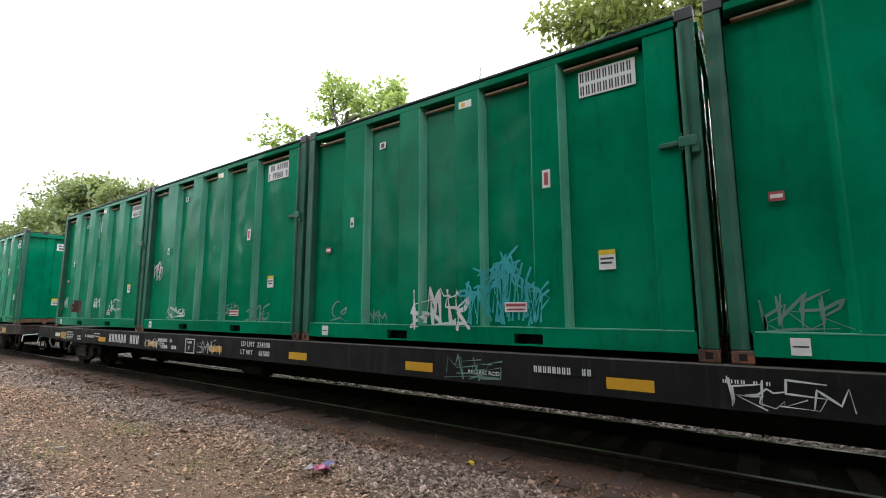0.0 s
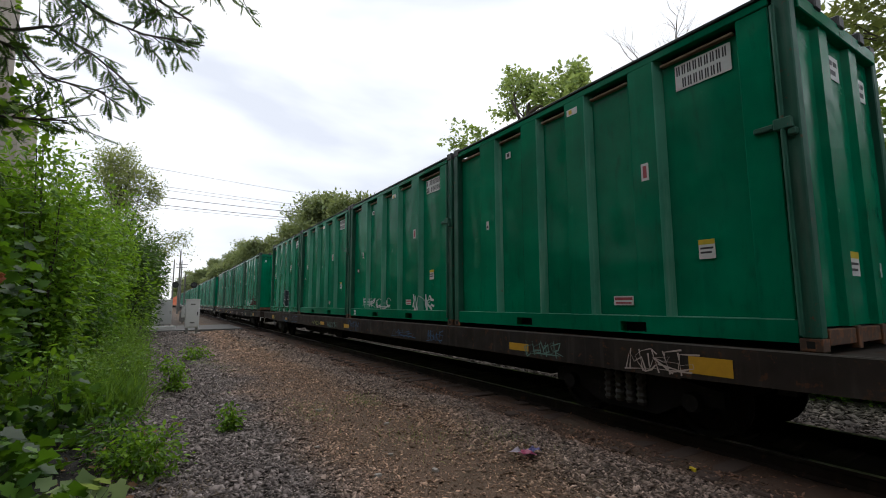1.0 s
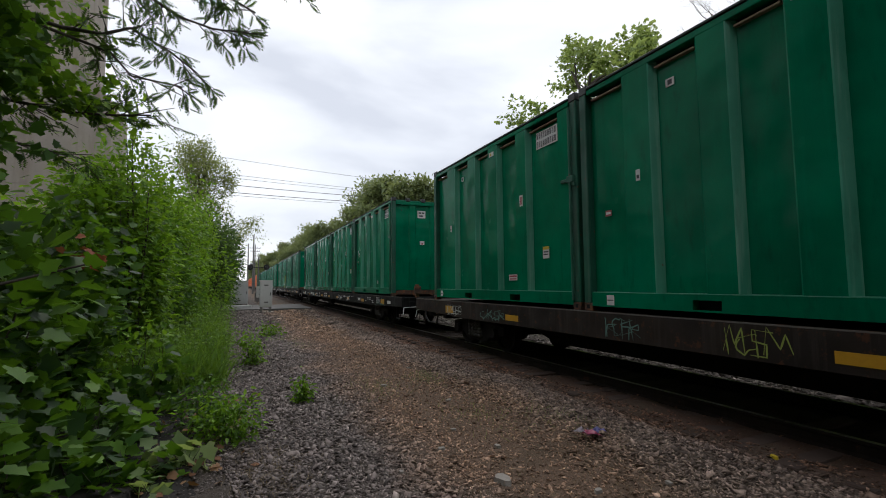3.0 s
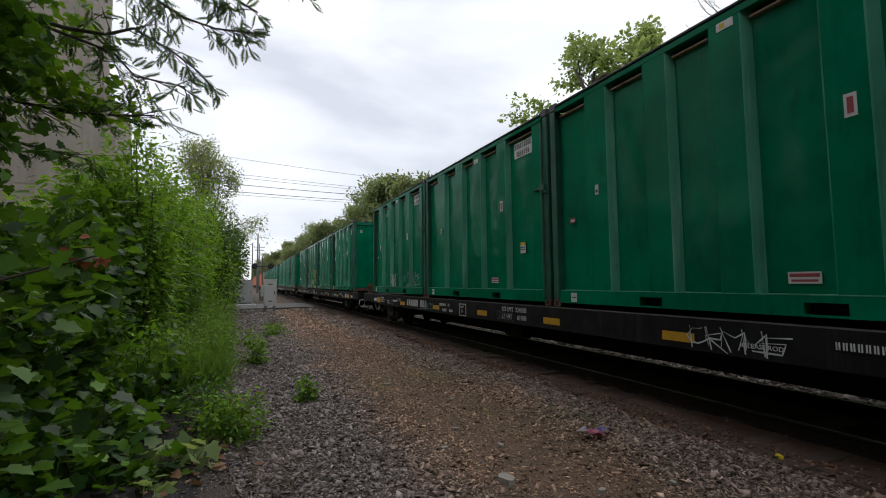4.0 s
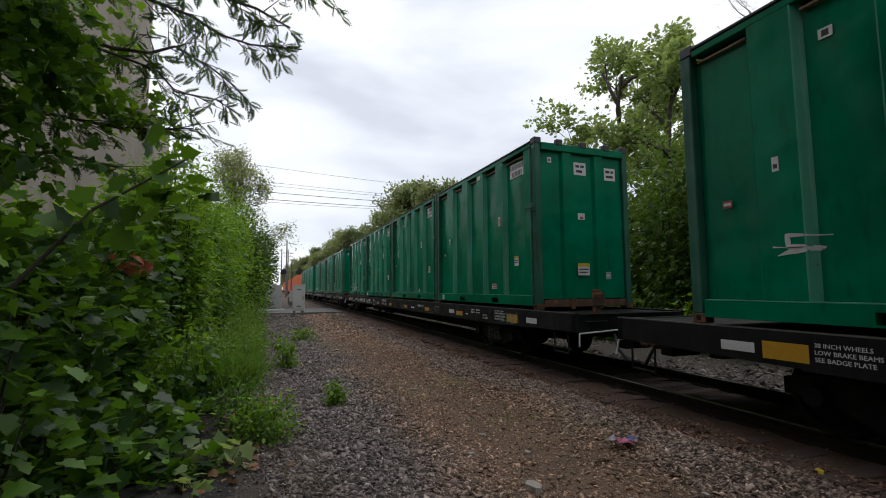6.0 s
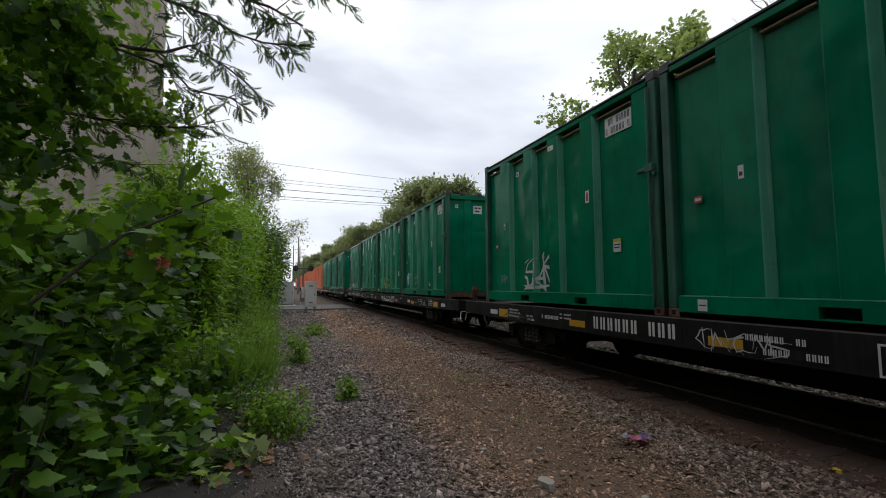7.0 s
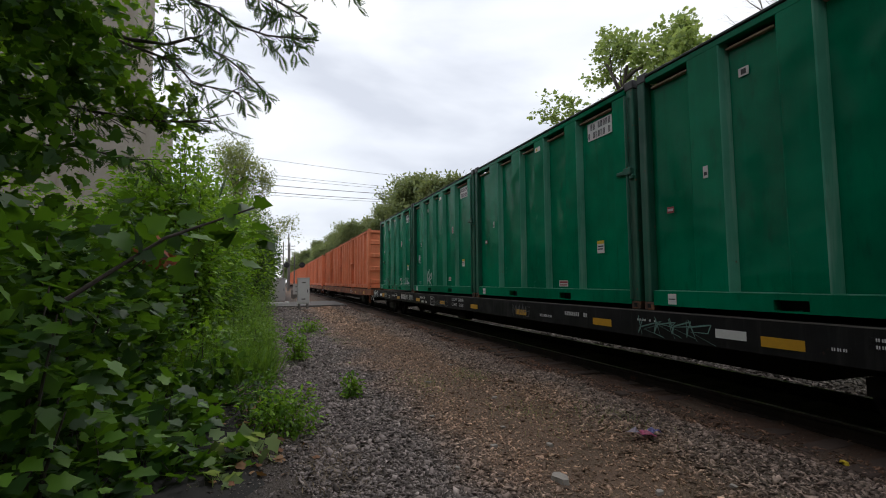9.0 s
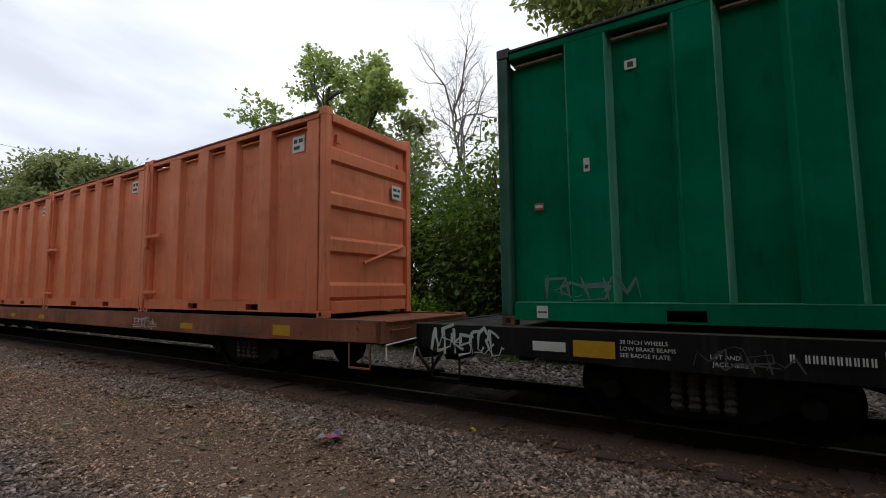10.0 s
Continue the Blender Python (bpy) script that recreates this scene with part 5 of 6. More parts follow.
# low plants at the lane's edge
for k, (x, y, rx, ry, h, leaf, cnt, m, tpl, lab) in enumerate([
        (0.42, 5.95, 0.36, 0.36, 0.46, 0.06, 1500, M_LEAF, LEAF_DIAMOND, "low bushy green weed on the gravel edge"), (0.12, 6.6, 0.25, 0.4, 0.62, 0.065, 700, M_LEAF_NEAR, LEAF_DIAMOND, "low bushy green weed on the gravel edge"),
        (1.36, 7.35, 0.10, 0.10, 0.38, 0.085, 190, M_LEAF, LEAF_DIAMOND, "small upright weed in the gravel"), (0.82, 11.2, 0.24, 0.3, 0.72, 0.09, 480, M_LEAF, LEAF_DIAMOND, "small leafy weed in the gravel"),
        (1.42, 16.5, 0.4, 0.35, 0.42, 0.1, 320, M_LEAF, LEAF_DIAMOND, "small leafy weed in the gravel"), (0.1, 5.25, 0.26, 0.22, 0.24, 0.15, 46, M_LEAF_BRIGHT, LEAF_LOBED, "low broad-leaved seedling on the asphalt"),
        (-0.42, 5.0, 0.4, 0.3, 0.3, 0.16, 80, M_LEAF_NEAR, LEAF_LOBED, "low broad-leaved plant beside the asphalt"), (-0.62, 6.5, 0.35, 0.4, 0.45, 0.15, 120, M_LEAF_NEAR, LEAF_LOBED, "low broad-leaved plant beside the asphalt"),
        (-0.85, 5.6, 0.4, 0.5, 0.7, 0.15, 160, M_LEAF_NEAR, LEAF_LOBED, "low broad-leaved plant beside the asphalt"), (-0.55, 7.6, 0.5, 0.5, 0.75, 0.14, 240, M_LEAF_NEAR, LEAF_LOBED, "low broad-leaved plant beside the asphalt"),
        (-1.0, 4.4, 0.4, 0.4, 0.8, 0.15, 150, M_LEAF_NEAR, LEAF_LOBED, "low broad-leaved plant beside the asphalt"), (-0.2, 4.7, 0.16, 0.16, 0.16, 0.14, 20, M_LEAF_BRIGHT, LEAF_LOBED, "low broad-leaved seedling on the asphalt"),
        (-0.95, 8.6, 0.6, 0.6, 1.2, 0.12, 500, M_LEAF, LEAF_DIAMOND, "low bushy green weed on the gravel edge")]):
    shrub("weed", x, y, rx, ry, h, 170 + k, m, leaf, cnt, lab, tpl, "weeds along the lane", cat="weed", stems=7)


def grass(name, n, place, size, seed, label, mat, lean=0.35):
    nr = np.random.default_rng(seed)
    P = place(nr, n)
    D = nr.normal(0, lean, (n, 3)) + np.array([0, 0, 1.0])
    P[:, 2] += size * 0.25 * nr.random(n) ** 2
    ob = part(name, leaves(name, BLADE, P, D, size * nr.uniform(0.5, 1.2, n), mat, nr), None, None)
    return tagged(ob, label, "grass", kind="stuff")


def tall_band(nr, n):
    cy = 8.8 + 24 * nr.random(260) ** 1.6
    cx = -1.75 + (2.05 - 0.05 * (cy - 8.8)) * nr.beta(1.5, 1.5, 260) - 0.12 * np.sin(cy)
    k = nr.integers(0, 260, n)
    return np.stack([cx[k] + nr.normal(0, 0.13, n), cy[k] + nr.normal(0, 0.18, n), np.zeros(n)], 1)


grass("tall_grass", 26000, tall_band, 0.55, 5, "tall bright green grass and weeds along the hedge", M_GRASS, 0.5)


def tufts(nr, n):
    c = np.array([(1.95, 13.5, 0.35), (2.6, 7.6, 0.5), (3.4, 5.5, 0.5), (1.6, 15.2, 0.5), (0.2, 9.2, 0.4), (4.2, 5.0, 0.4), (0.6, 13.2, 0.5), (1.2, 20, 0.6), (3.6, 8.0, 0.35)])
    k = nr.integers(0, len(c), n)
    return np.stack([c[k, 0] + nr.normal(0, 1, n) * c[k, 2] * 0.5, c[k, 1] + nr.normal(0, 1, n) * c[k, 2], np.zeros(n)], 1)



# soft leafy weeds among the tall grass
for k, (x, y, rx, ry, hh) in enumerate([(-0.7, 9.6, 0.5, 0.6, 0.95), (-0.2, 11.0, 0.5, 0.8, 0.9), (-1.1, 11.4, 0.5, 0.8, 1.15), (-0.5, 13.2, 0.55, 0.9, 1.0), (-0.9, 15.8, 0.6, 1.2, 1.2), (0.05, 14.6, 0.4, 0.8, 0.7), (-0.5, 19.0, 0.7, 1.6, 1.2), (-0.4, 24.0, 0.7, 2.0, 1.3)]):
    shrub("weed", x, y, rx, ry, hh, 260 + k, M_GRASS, 0.07, 1500, "soft bright green weeds in the tall grass", LEAF_DIAMOND, "weeds along the lane", cat="weed", stems=14)

def straw_beds(nr, n):
    c = np.array([(0.75, 5.0, 0.35), (0.85, 4.5, 0.3), (0.3, 5.7, 0.3), (2.5, 3.0, 0.6), (3.1, 4.0, 0.7), (2.6, 5.8, 0.7), (3.3, 2.2, 0.7), (2.9, 7.6, 0.9), (3.6, 1.0, 0.6), (3.9, 3.4, 0.5), (2.4, 10.5, 1.2)])
    k = nr.integers(0, len(c), n)
    x, y = c[k, 0] + nr.normal(0, 0.6, n) * c[k, 2], c[k, 1] + nr.normal(0, 1, n) * c[k, 2]
    return np.stack([x, y, np.array([rise(a, b) + 0.012 for a, b in zip(x, y)])], 1)


grass("dry_straw", 3600, straw_beds, 0.085, 16, "dry brown straw and twigs lying on the dirt", M_STRAW, 3.0)
grass("sparse_grass", 2200, tufts, 0.10, 6, "sparse short grass tufts in the dirt", M_LEAF_PALE, 0.7)

# ---- the overhanging tree with feathery leaves ----
def overhang():
    t = empty("overhanging_tree", -5.2, 6.6, 0, "tree with long feathery leaves hanging over the lane", "tree")
    rng, nr = random.Random(8), np.random.default_rng(8)
    trunk = [(Vector((0, 0, -0.1)), Vector((0.1, 0, 2.2)), 0.14, 0.12), (Vector((0.1, 0, 2.2)), Vector((0.5, -0.1, 4.4)), 0.12, 0.09), (Vector((0.5, -0.1, 4.4)), Vector((0.6, 0, 7.2)), 0.09, 0.04)]
    part("trunk", tubes("trunk", trunk, M_BARK, 8), None, t)
    limbs, tw = [], []
    boughs = [[(0.55, -0.1, 4.2), (2.2, -0.4, 4.46), (3.5, -0.4, 4.52), (3.8, -0.4, 4.40), (4.35, -0.4, 4.25), (4.55, -0.4, 4.02), (5.05, -0.4, 3.98)],
              [(3.5, -0.4, 4.52), (3.9, -0.35, 4.46), (4.25, -0.3, 4.49), (4.5, -0.3, 4.62), (4.9, -0.3, 4.42), (5.18, -0.3, 4.22)],
              [(0.55, -0.1, 4.6), (2.6, -0.5, 5.05), (3.9, -0.5, 5.12), (4.7, -0.5, 4.93), (5.0, -0.5, 4.76), (5.35, -0.5, 4.70), (5.95, -0.5, 4.75)],
              [(3.9, -0.5, 5.12), (4.7, -0.6, 5.22), (5.4, -0.6, 5.12), (5.8, -0.6, 4.95)],
              [(0.5, 0.0, 5.2), (2.4, -0.2, 5.8), (4.0, -0.4, 5.85), (5.2, -0.5, 5.75), (6.4, -0.5, 5.55)],
              [(0.5, 0.0, 5.0), (2.6, -0.9, 5.25), (3.8, -1.1, 5.3), (4.6, -1.1, 5.1)],
              [(0.3, 0.0, 3.2), (1.8, -0.5, 3.6), (3.2, -0.4, 3.62), (4.0, -0.4, 3.52), (4.4, -0.4, 3.55), (4.75, -0.4, 3.6)],
              [(0.4, 0.0, 3.0), (1.9, 0.5, 3.3), (3.0, 0.9, 3.5), (3.8, 1.0, 3.35)]]
    for b in boughs:
        pts = [Vector(p) for p in b]
        for i in range(len(pts) - 1):
            ra = 0.024 * (1 - i / len(pts)) + 0.004
            limbs.append((pts[i], pts[i + 1], ra, ra * 0.72))
            d = (pts[i + 1] - pts[i])
            for j in range(max(3, int(15 * d.length)) if i else 3):
                q = pts[i] + d * rng.uniform(0.05, 1.0)
                e = (d.normalized() * 0.6 + Vector((rng.gauss(0, 0.5), rng.gauss(0, 0.7), rng.gauss(-0.15, 0.4)))).normalized()
                l = rng.uniform(0.22, 0.5)
                limbs.append((q, q + e * l, 0.007, 0.003))
                for k in range(4):
                    tw.append((q + e * (l * (0.3 + 0.17 * k)), e))
    part("branchwork", tubes("branchwork", limbs, M_BARK, 6), None, t)
    P = np.array([tuple(p) for p, _ in tw])
    D = np.array([tuple(e) for _, e in tw]) * 0.55 + nr.normal(0, 0.55, (len(tw), 3))
    part("feathery_leaves", leaves("feathery_leaves", LEAF_PINNATE, P, D, nr.uniform(0.12, 0.22, len(P)), M_FROND, nr, 0.3), None, t)
    # fuller broad foliage near the trunk, in hanging clumps
    spots = [(rng.uniform(2.0, 3.95), rng.uniform(-1.4, 0.2), rng.uniform(3.75, 5.5)) for _ in range(24)]
    spots += [(rng.uniform(1.6, 2.7), rng.uniform(-1.2, 0.2), rng.uniform(2.8, 3.9)) for _ in range(16)]
    spots += [(rng.uniform(3.7, 4.7), rng.uniform(-0.8, 0.0), rng.uniform(3.55, 4.0)) for _ in range(6)]
    C = np.repeat(np.array(spots), 62, axis=0)
    n = len(C)
    C = C + nr.normal(0, 1, (n, 3)) * np.array([0.19, 0.19, 0.10])
    part("crown", leaves("crown", LEAF_LOBED, C, nr.normal(0, 1, (n, 3)), nr.uniform(0.05, 0.12, n), M_LEAF, nr, 0.6), None, t)
    C = np.repeat(np.array([(rng.uniform(3.2, 3.9), rng.uniform(-1.8, -1.2), rng.uniform(2.7, 4.3)) for _ in range(22)]), 46, axis=0)
    n = len(C)
    C = C + nr.normal(0, 1, (n, 3)) * np.array([0.17, 0.17, 0.10])
    part("low_foliage", leaves("low_foliage", LEAF_LOBED, C, nr.normal(0, 1, (n, 3)), nr.uniform(0.06, 0.14, n), M_LEAF_NEAR, nr, 0.6), None, t)


overhang()

# one vine shoot near the lens that the wind of the train swings
SHOOT = empty("vine_shoot", -1.7, 3.2, 1.6, "swaying vine shoot with large dark lobed leaves", "vine")
_nr = np.random.default_rng(3)
part("stem", tubes("stem", [(Vector((0, 0, 0)), Vector((0.03, 0.5, 0.06)), 0.012, 0.009), (Vector((0.03, 0.5, 0.06)), Vector((0, 1.0, 0)), 0.009, 0.005)], M_BARK, 6), None, SHOOT)
_n = 34
_P = np.stack([_nr.normal(0, 0.10, _n), _nr.uniform(0.25, 1.02, _n), _nr.normal(0, 0.11, _n)], 1)
part("leaves", leaves("vine_leaves", LEAF_LOBED, _P, _nr.normal(0, 0.7, (_n, 3)) + np.array([0.1, 0.5, -0.2]), _nr.uniform(0.09, 0.15, _n), M_LEAF_NEAR, _nr, 0.3), None, SHOOT)
shrub("vine_thicket", -2.0, 2.7, 0.45, 0.5, 1.9, 99, M_LEAF_NEAR, 0.12, 650, "thicket of large lobed dark green vine leaves beside the lane", LEAF_LOBED, "near thicket", stems=8)

# ---- trees beyond ----
tree("tree", -3.4, 47, 15.2, 4.6, 21, M_LEAF_PALE, 0.22, 11, "tall airy grey-green tree beside the hedge", depth=2, start=0.25, limbs=12, puff=0.42)
tree("tree", 22.5, 27.5, 21.5, 5.4, 22, M_LEAF_BRIGHT, 0.27, 8, "tall open-crowned pale green tree behind the train", depth=2, start=0.35, limbs=11, puff=0.3, template=LEAF_LOBED)
tree("tree", 22.5, 21.0, 17.5, 4.0, 23, M_LEAF_BRIGHT, 0.27, 8, "tall open-crowned pale green tree behind the train", depth=2, start=0.4, limbs=9, puff=0.3, template=LEAF_LOBED)
tree("tree", 27, 47, 17.5, 2.8, 24, M_LEAF_PALE, 0.28, 12, "thin grey-green tree behind the train", depth=2, start=0.5, limbs=8, puff=0.4)
tree("dead_tree", 16.5, 9.4, 13.6, 4.2, 25, None, 0, 0, "bare leafless grey tree behind the train", bare=True, depth=3, start=0.3, limbs=17, bark=M_DEADWOOD, stout=0.009)
tree("dead_tree", 18.5, 11.5, 12.8, 3.8, 26, None, 0, 0, "bare leafless grey tree behind the train", bare=True, depth=3, start=0.3, limbs=11, bark=M_DEADWOOD, stout=0.009)
tree("tree", 17.5, 2.6, 17.2, 4.2, 27, M_LEAF_PALE, 0.28, 15, "tall dark green tree behind the train", depth=2, start=0.4, limbs=11, puff=0.45)
# Far row: the leaves carry painted haze.
a_tree = tree("tree", 19, 46, 12.4, 4.5, 28, M_LEAF_FAR, 0.5, 13, "rounded tree in the far row, leaf colour paled for haze", depth=2, start=0.2, limbs=13, puff=0.6, group="far row of trees")
b_tree = tree("tree", 20, 60, 15.0, 6.0, 29, M_LEAF_FAR, 0.5, 13, "rounded green tree in the far row, paled for haze", depth=2, start=0.2, limbs=13, puff=0.65, group="far row of trees")
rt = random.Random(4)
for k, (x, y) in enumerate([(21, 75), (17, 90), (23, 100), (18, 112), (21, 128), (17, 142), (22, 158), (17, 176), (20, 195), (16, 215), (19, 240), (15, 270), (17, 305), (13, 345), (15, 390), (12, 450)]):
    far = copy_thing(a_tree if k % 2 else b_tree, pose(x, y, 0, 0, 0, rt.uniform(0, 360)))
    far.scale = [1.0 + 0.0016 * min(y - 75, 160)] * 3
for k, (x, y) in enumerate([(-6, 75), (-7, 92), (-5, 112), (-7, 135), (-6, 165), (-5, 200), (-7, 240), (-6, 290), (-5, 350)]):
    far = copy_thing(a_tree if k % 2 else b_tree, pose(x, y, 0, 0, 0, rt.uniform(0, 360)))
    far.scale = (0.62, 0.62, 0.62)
# woods close behind the track
u_shrub = [shrub("woodland_shrub", 13.2, 6.5, 1.9, 2.4, 6.4, 201, M_LEAF_WOOD, 0.22, 11000, "dense dark woodland undergrowth behind the train", group="woodland edge", stems=22),
           shrub("woodland_shrub", 13.6, 11.0, 2.0, 2.6, 6.9, 202, M_LEAF_WOOD, 0.23, 11000, "dense green woodland undergrowth behind the train", group="woodland edge", stems=22),
           shrub("woodland_shrub", 11.4, 8.6, 0.9, 1.2, 2.0, 203, M_LEAF, 0.16, 2600, "low leafy bush behind the track", group="woodland edge", stems=12)]
for k, (x, y) in enumerate([(13.0, 1.6), (13.5, -3.0), (14.2, 15.5), (13.6, 20.5), (14.4, 26.0), (13.4, 31.5), (14.6, 37.0), (15.0, 43.5), (14.0, 50.5), (16.5, 4.0), (17.2, 9.5), (17.6, 15.0), (18.0, 22.0), (15.5, 58), (16.5, 66)]):
    copy_thing(u_shrub[k % 2], pose(x, y, 0, 0, 0, rt.uniform(0, 360)))
for k, (x, y) in enumerate([(11.2, 4.0), (11.6, 13.0), (11.3, 17.5), (11.8, 22.5), (11.4, 0.0), (11.8, 28.0)]):
    copy_thing(u_shrub[2], pose(x, y, 0, 0, 0, rt.uniform(0, 360)))

# unseen tall trees added behind the camera to block skylight and darken reflections
screen_tree = tree("tree", -8.5, 1.0, 14.5, 5.5, 31, M_LEAF_DARK, 0.42, 15, "tall dark green tree added out of view to block skylight", depth=2, start=0.12, limbs=15, puff=0.7, group="trees behind the lane")
for k, (x, y) in enumerate([(-8.0, -6.0), (-7.0, -13.0), (-9.0, -20.0), (-12.5, -2.5), (-12.0, -10.5), (-10.5, 6.5), (-6.5, -27.0), (-2.0, -33.0), (3.5, -38.0)]):
    far = copy_thing(screen_tree, pose(x, y, 0, 0, 0, rt.uniform(0, 360)))
# Undergrowth copies, also out of view, close the light screen lower down.
for k, (x, y) in enumerate([(-4.6, 0.4), (-5.2, -4.2), (-4.8, -9.2), (-5.4, -14.6)]):
    copy_thing(u_shrub[k % 2], pose(x, y, 0, 0, 0, rt.uniform(0, 360)))

# ---- concrete tower behind the hedge ----
tower = empty("concrete_tower", -9.0, 25.5, 0, "tall stained concrete silo tower rising behind the hedge", "tower")
bm = bmesh.new()
prism(bm, [(-5.0, -0.2), (4.12, -0.2), (4.12, 9.9), (3.07, 11.4), (3.07, 22.0), (-5.0, 22.0)], 1, -1.0, 2.0)
part("shaft", bm, M_CONCRETE, tower)
part("band", boxes((-5.0, 4.15, -1.03, 2.03, 9.6, 9.77)), M_CONCRETE, tower)
for z in (3.0, 6.0, 13.0, 16.0):
    w = 4.135 if z < 9 else 3.085
    part("pour_joint", boxes((-5.0, w, -1.012, 2.012, z, z + 0.05)), M_CONCRETE, tower)

# ---- crossing: cabinets, signal, poles and wires ----
def cabinet(x, y, w, d, h, leg, label):
    c = empty("signal_cabinet", x, y, 0, label, "cabinet", "trackside cabinets")
    part("body", boxes((-w / 2, w / 2, 0, d, leg, h), bevel=0.015), M_CABINET, c)
    part("roof_cap", boxes((-w / 2 - 0.03, w / 2 + 0.03, -0.03, d + 0.03, h, h + 0.05), bevel=0.01), M_CABINET, c)
    dr = part("door", boxes((-w / 2 + 0.05, w / 2 - 0.05, -0.02, -0.002, leg + 0.08, h - 0.08), bevel=0.005), M_CABINET, c)
    part("handle", boxes((w / 2 - 0.14, w / 2 - 0.10, -0.05, -0.02, (leg + h) / 2 - 0.1, (leg + h) / 2 + 0.1)), M_DARK_METAL, dr)
    for z in (leg + 0.25, h - 0.3):
        part("vent", boxes((-0.12, 0.12, -0.028, -0.021, z, z + 0.08)), M_POLE, dr)
    if leg > 0.05:
        part("leg", boxes((-w / 2 + 0.05, -w / 2 + 0.17, 0.05, d - 0.05, -0.1, leg)), M_POLE, c)
        part("leg", boxes((w / 2 - 0.17, w / 2 - 0.05, 0.05, d - 0.05, -0.1, leg)), M_POLE, c)
    part("footing", boxes((-w / 2 - 0.1, w / 2 + 0.1, -0.1, d + 0.1, -0.1, 0.04)), M_CONCRETE, c)
    return c


cabinet(2.05, 30.3, 0.72, 0.6, 1.93, 0.34, "tall narrow pale grey signal cabinet on a post")
cabinet(0.55, 41.5, 1.35, 0.9, 2.0, 0.12, "wide pale grey signal cabinet")
cabinet(2.4, 47.0, 0.7, 0.5, 1.5, 0.5, "small grey relay box beside the crossing")
kerb = part("kerb", boxes((-3.5, 1.4, 36.2, 36.5, -0.05, 0.24), bevel=0.03), M_CABINET, None)
tagged(kerb, "low pale concrete kerb at the road crossing", "kerb", kind="structure")
road = part("road", boxes((-40, 5.2, 33.5, 40.5, -0.2, 0.07)), plain("grey_road_asphalt", (0.13, 0.125, 0.12), 0.9, 0, 0.25, 3), None)
tagged(road, "grey asphalt road crossing the railway", "road", kind="structure")
sig = empty("crossing_signal", 2.35, 52, 0, "railway crossing signal mast with black lamp hoods", "signal")
part("mast", cylinders(((0, 0, 0), (0, 0, 4.6), 0.07), sides=10), M_POLE, sig)
part("arm", cylinders(((-0.85, 0, 3.55), (0.85, 0, 3.55), 0.04), sides=8), M_DARK_METAL, sig)
for s in (-1, 1):
    hood = part("lamp_hood", cylinders(((s * 0.8, -0.02, 3.55), (s * 0.8, 0.04, 3.55), 0.3), ((s * 0.8, -0.28, 3.57), (s * 0.8, -0.02, 3.55), 0.13, 0.16), sides=16), M_DARK_METAL, sig)
part("base_box", boxes((-0.3, 0.3, -0.2, 0.2, 0, 0.9), bevel=0.02), M_POLE, sig)


def utility_pole(x, y, h, arms, label):
    p = empty("utility_pole", x, y, 0, label, "pole", "utility poles")
    part("post", cylinders(((0, 0, -0.3), (0, 0, h), 0.19, 0.12), sides=10), M_POLE, p)
    for z, w in arms:
        part("crossarm", boxes((-w, w, -0.06, 0.06, z, z + 0.12)), M_POLE, p)
        for s in (-0.9, -0.45, 0.45, 0.9):
            part("insulator", cylinders(((s * w, 0, z + 0.12), (s * w, 0, z + 0.3), 0.05), sides=6), M_DARK_METAL, p)
    return p


utility_pole(2.95, 95, 11.3, [(5.6, 0.6)], "weathered grey utility pole beside the track")
utility_pole(2.4, 118, 11.6, [], "thin weathered utility pole")
utility_pole(4.1, 125, 12.0, [(11.0, 1.3), (10.2, 1.1)], "utility pole with crossarms")
for k, (za, zb) in enumerate([(17.4, 16.6), (15.2, 15.0), (14.7, 14.7), (13.7, 14.0), (12.7, 13.2), (12.3, 12.9)]):
    cu = bpy.data.curves.new("overhead_wire", "CURVE")
    cu.dimensions, cu.bevel_depth, cu.bevel_resolution = "3D", (0.035 if k in (3, 4) else 0.02), 1
    sp = cu.splines.new("POLY")
    sp.points.add(24)
    for i in range(25):
        u = i / 24
        sp.points[i].co = (-14 + 54 * u, 60 + 4 * u, za + (zb - za) * u * 1.6 - 1.2 * 4 * u * (1 - u) * 0.5 + 0.6, 1)
    wire_ob = new("overhead_wire", cu)
    me = bpy.data.meshes.new_from_object(wire_ob.evaluated_get(bpy.context.evaluated_depsgraph_get()))
    me.materials.clear()
    me.materials.append(M_WIRE)
    bpy.data.objects.remove(wire_ob)
    tagged(part("overhead_wire", me, None, None), "thin dark overhead wire across the railway", "wire", "overhead wires")

# ---- asphalt edge, litter, loose stones ----
rng = random.Random(12)
bm = bmesh.new()
edge = [(0.70 - 0.19 * k / 4 + rng.uniform(-0.13, 0.10), 2.6 + k / 4 + rng.uniform(-0.06, 0.06)) for k in range(29)]
outline = [(-3.2, 2.2), (0.78, 2.2), *edge, (-0.75, 10.2), (-3.2, 10.4)]
prism(bm, outline, 2, -0.05, 0.036)
asph = part("pavement", bm, M_ASPHALT, None)
tagged(asph, "broken edge of old dark asphalt under the plants", "pavement", kind="structure")


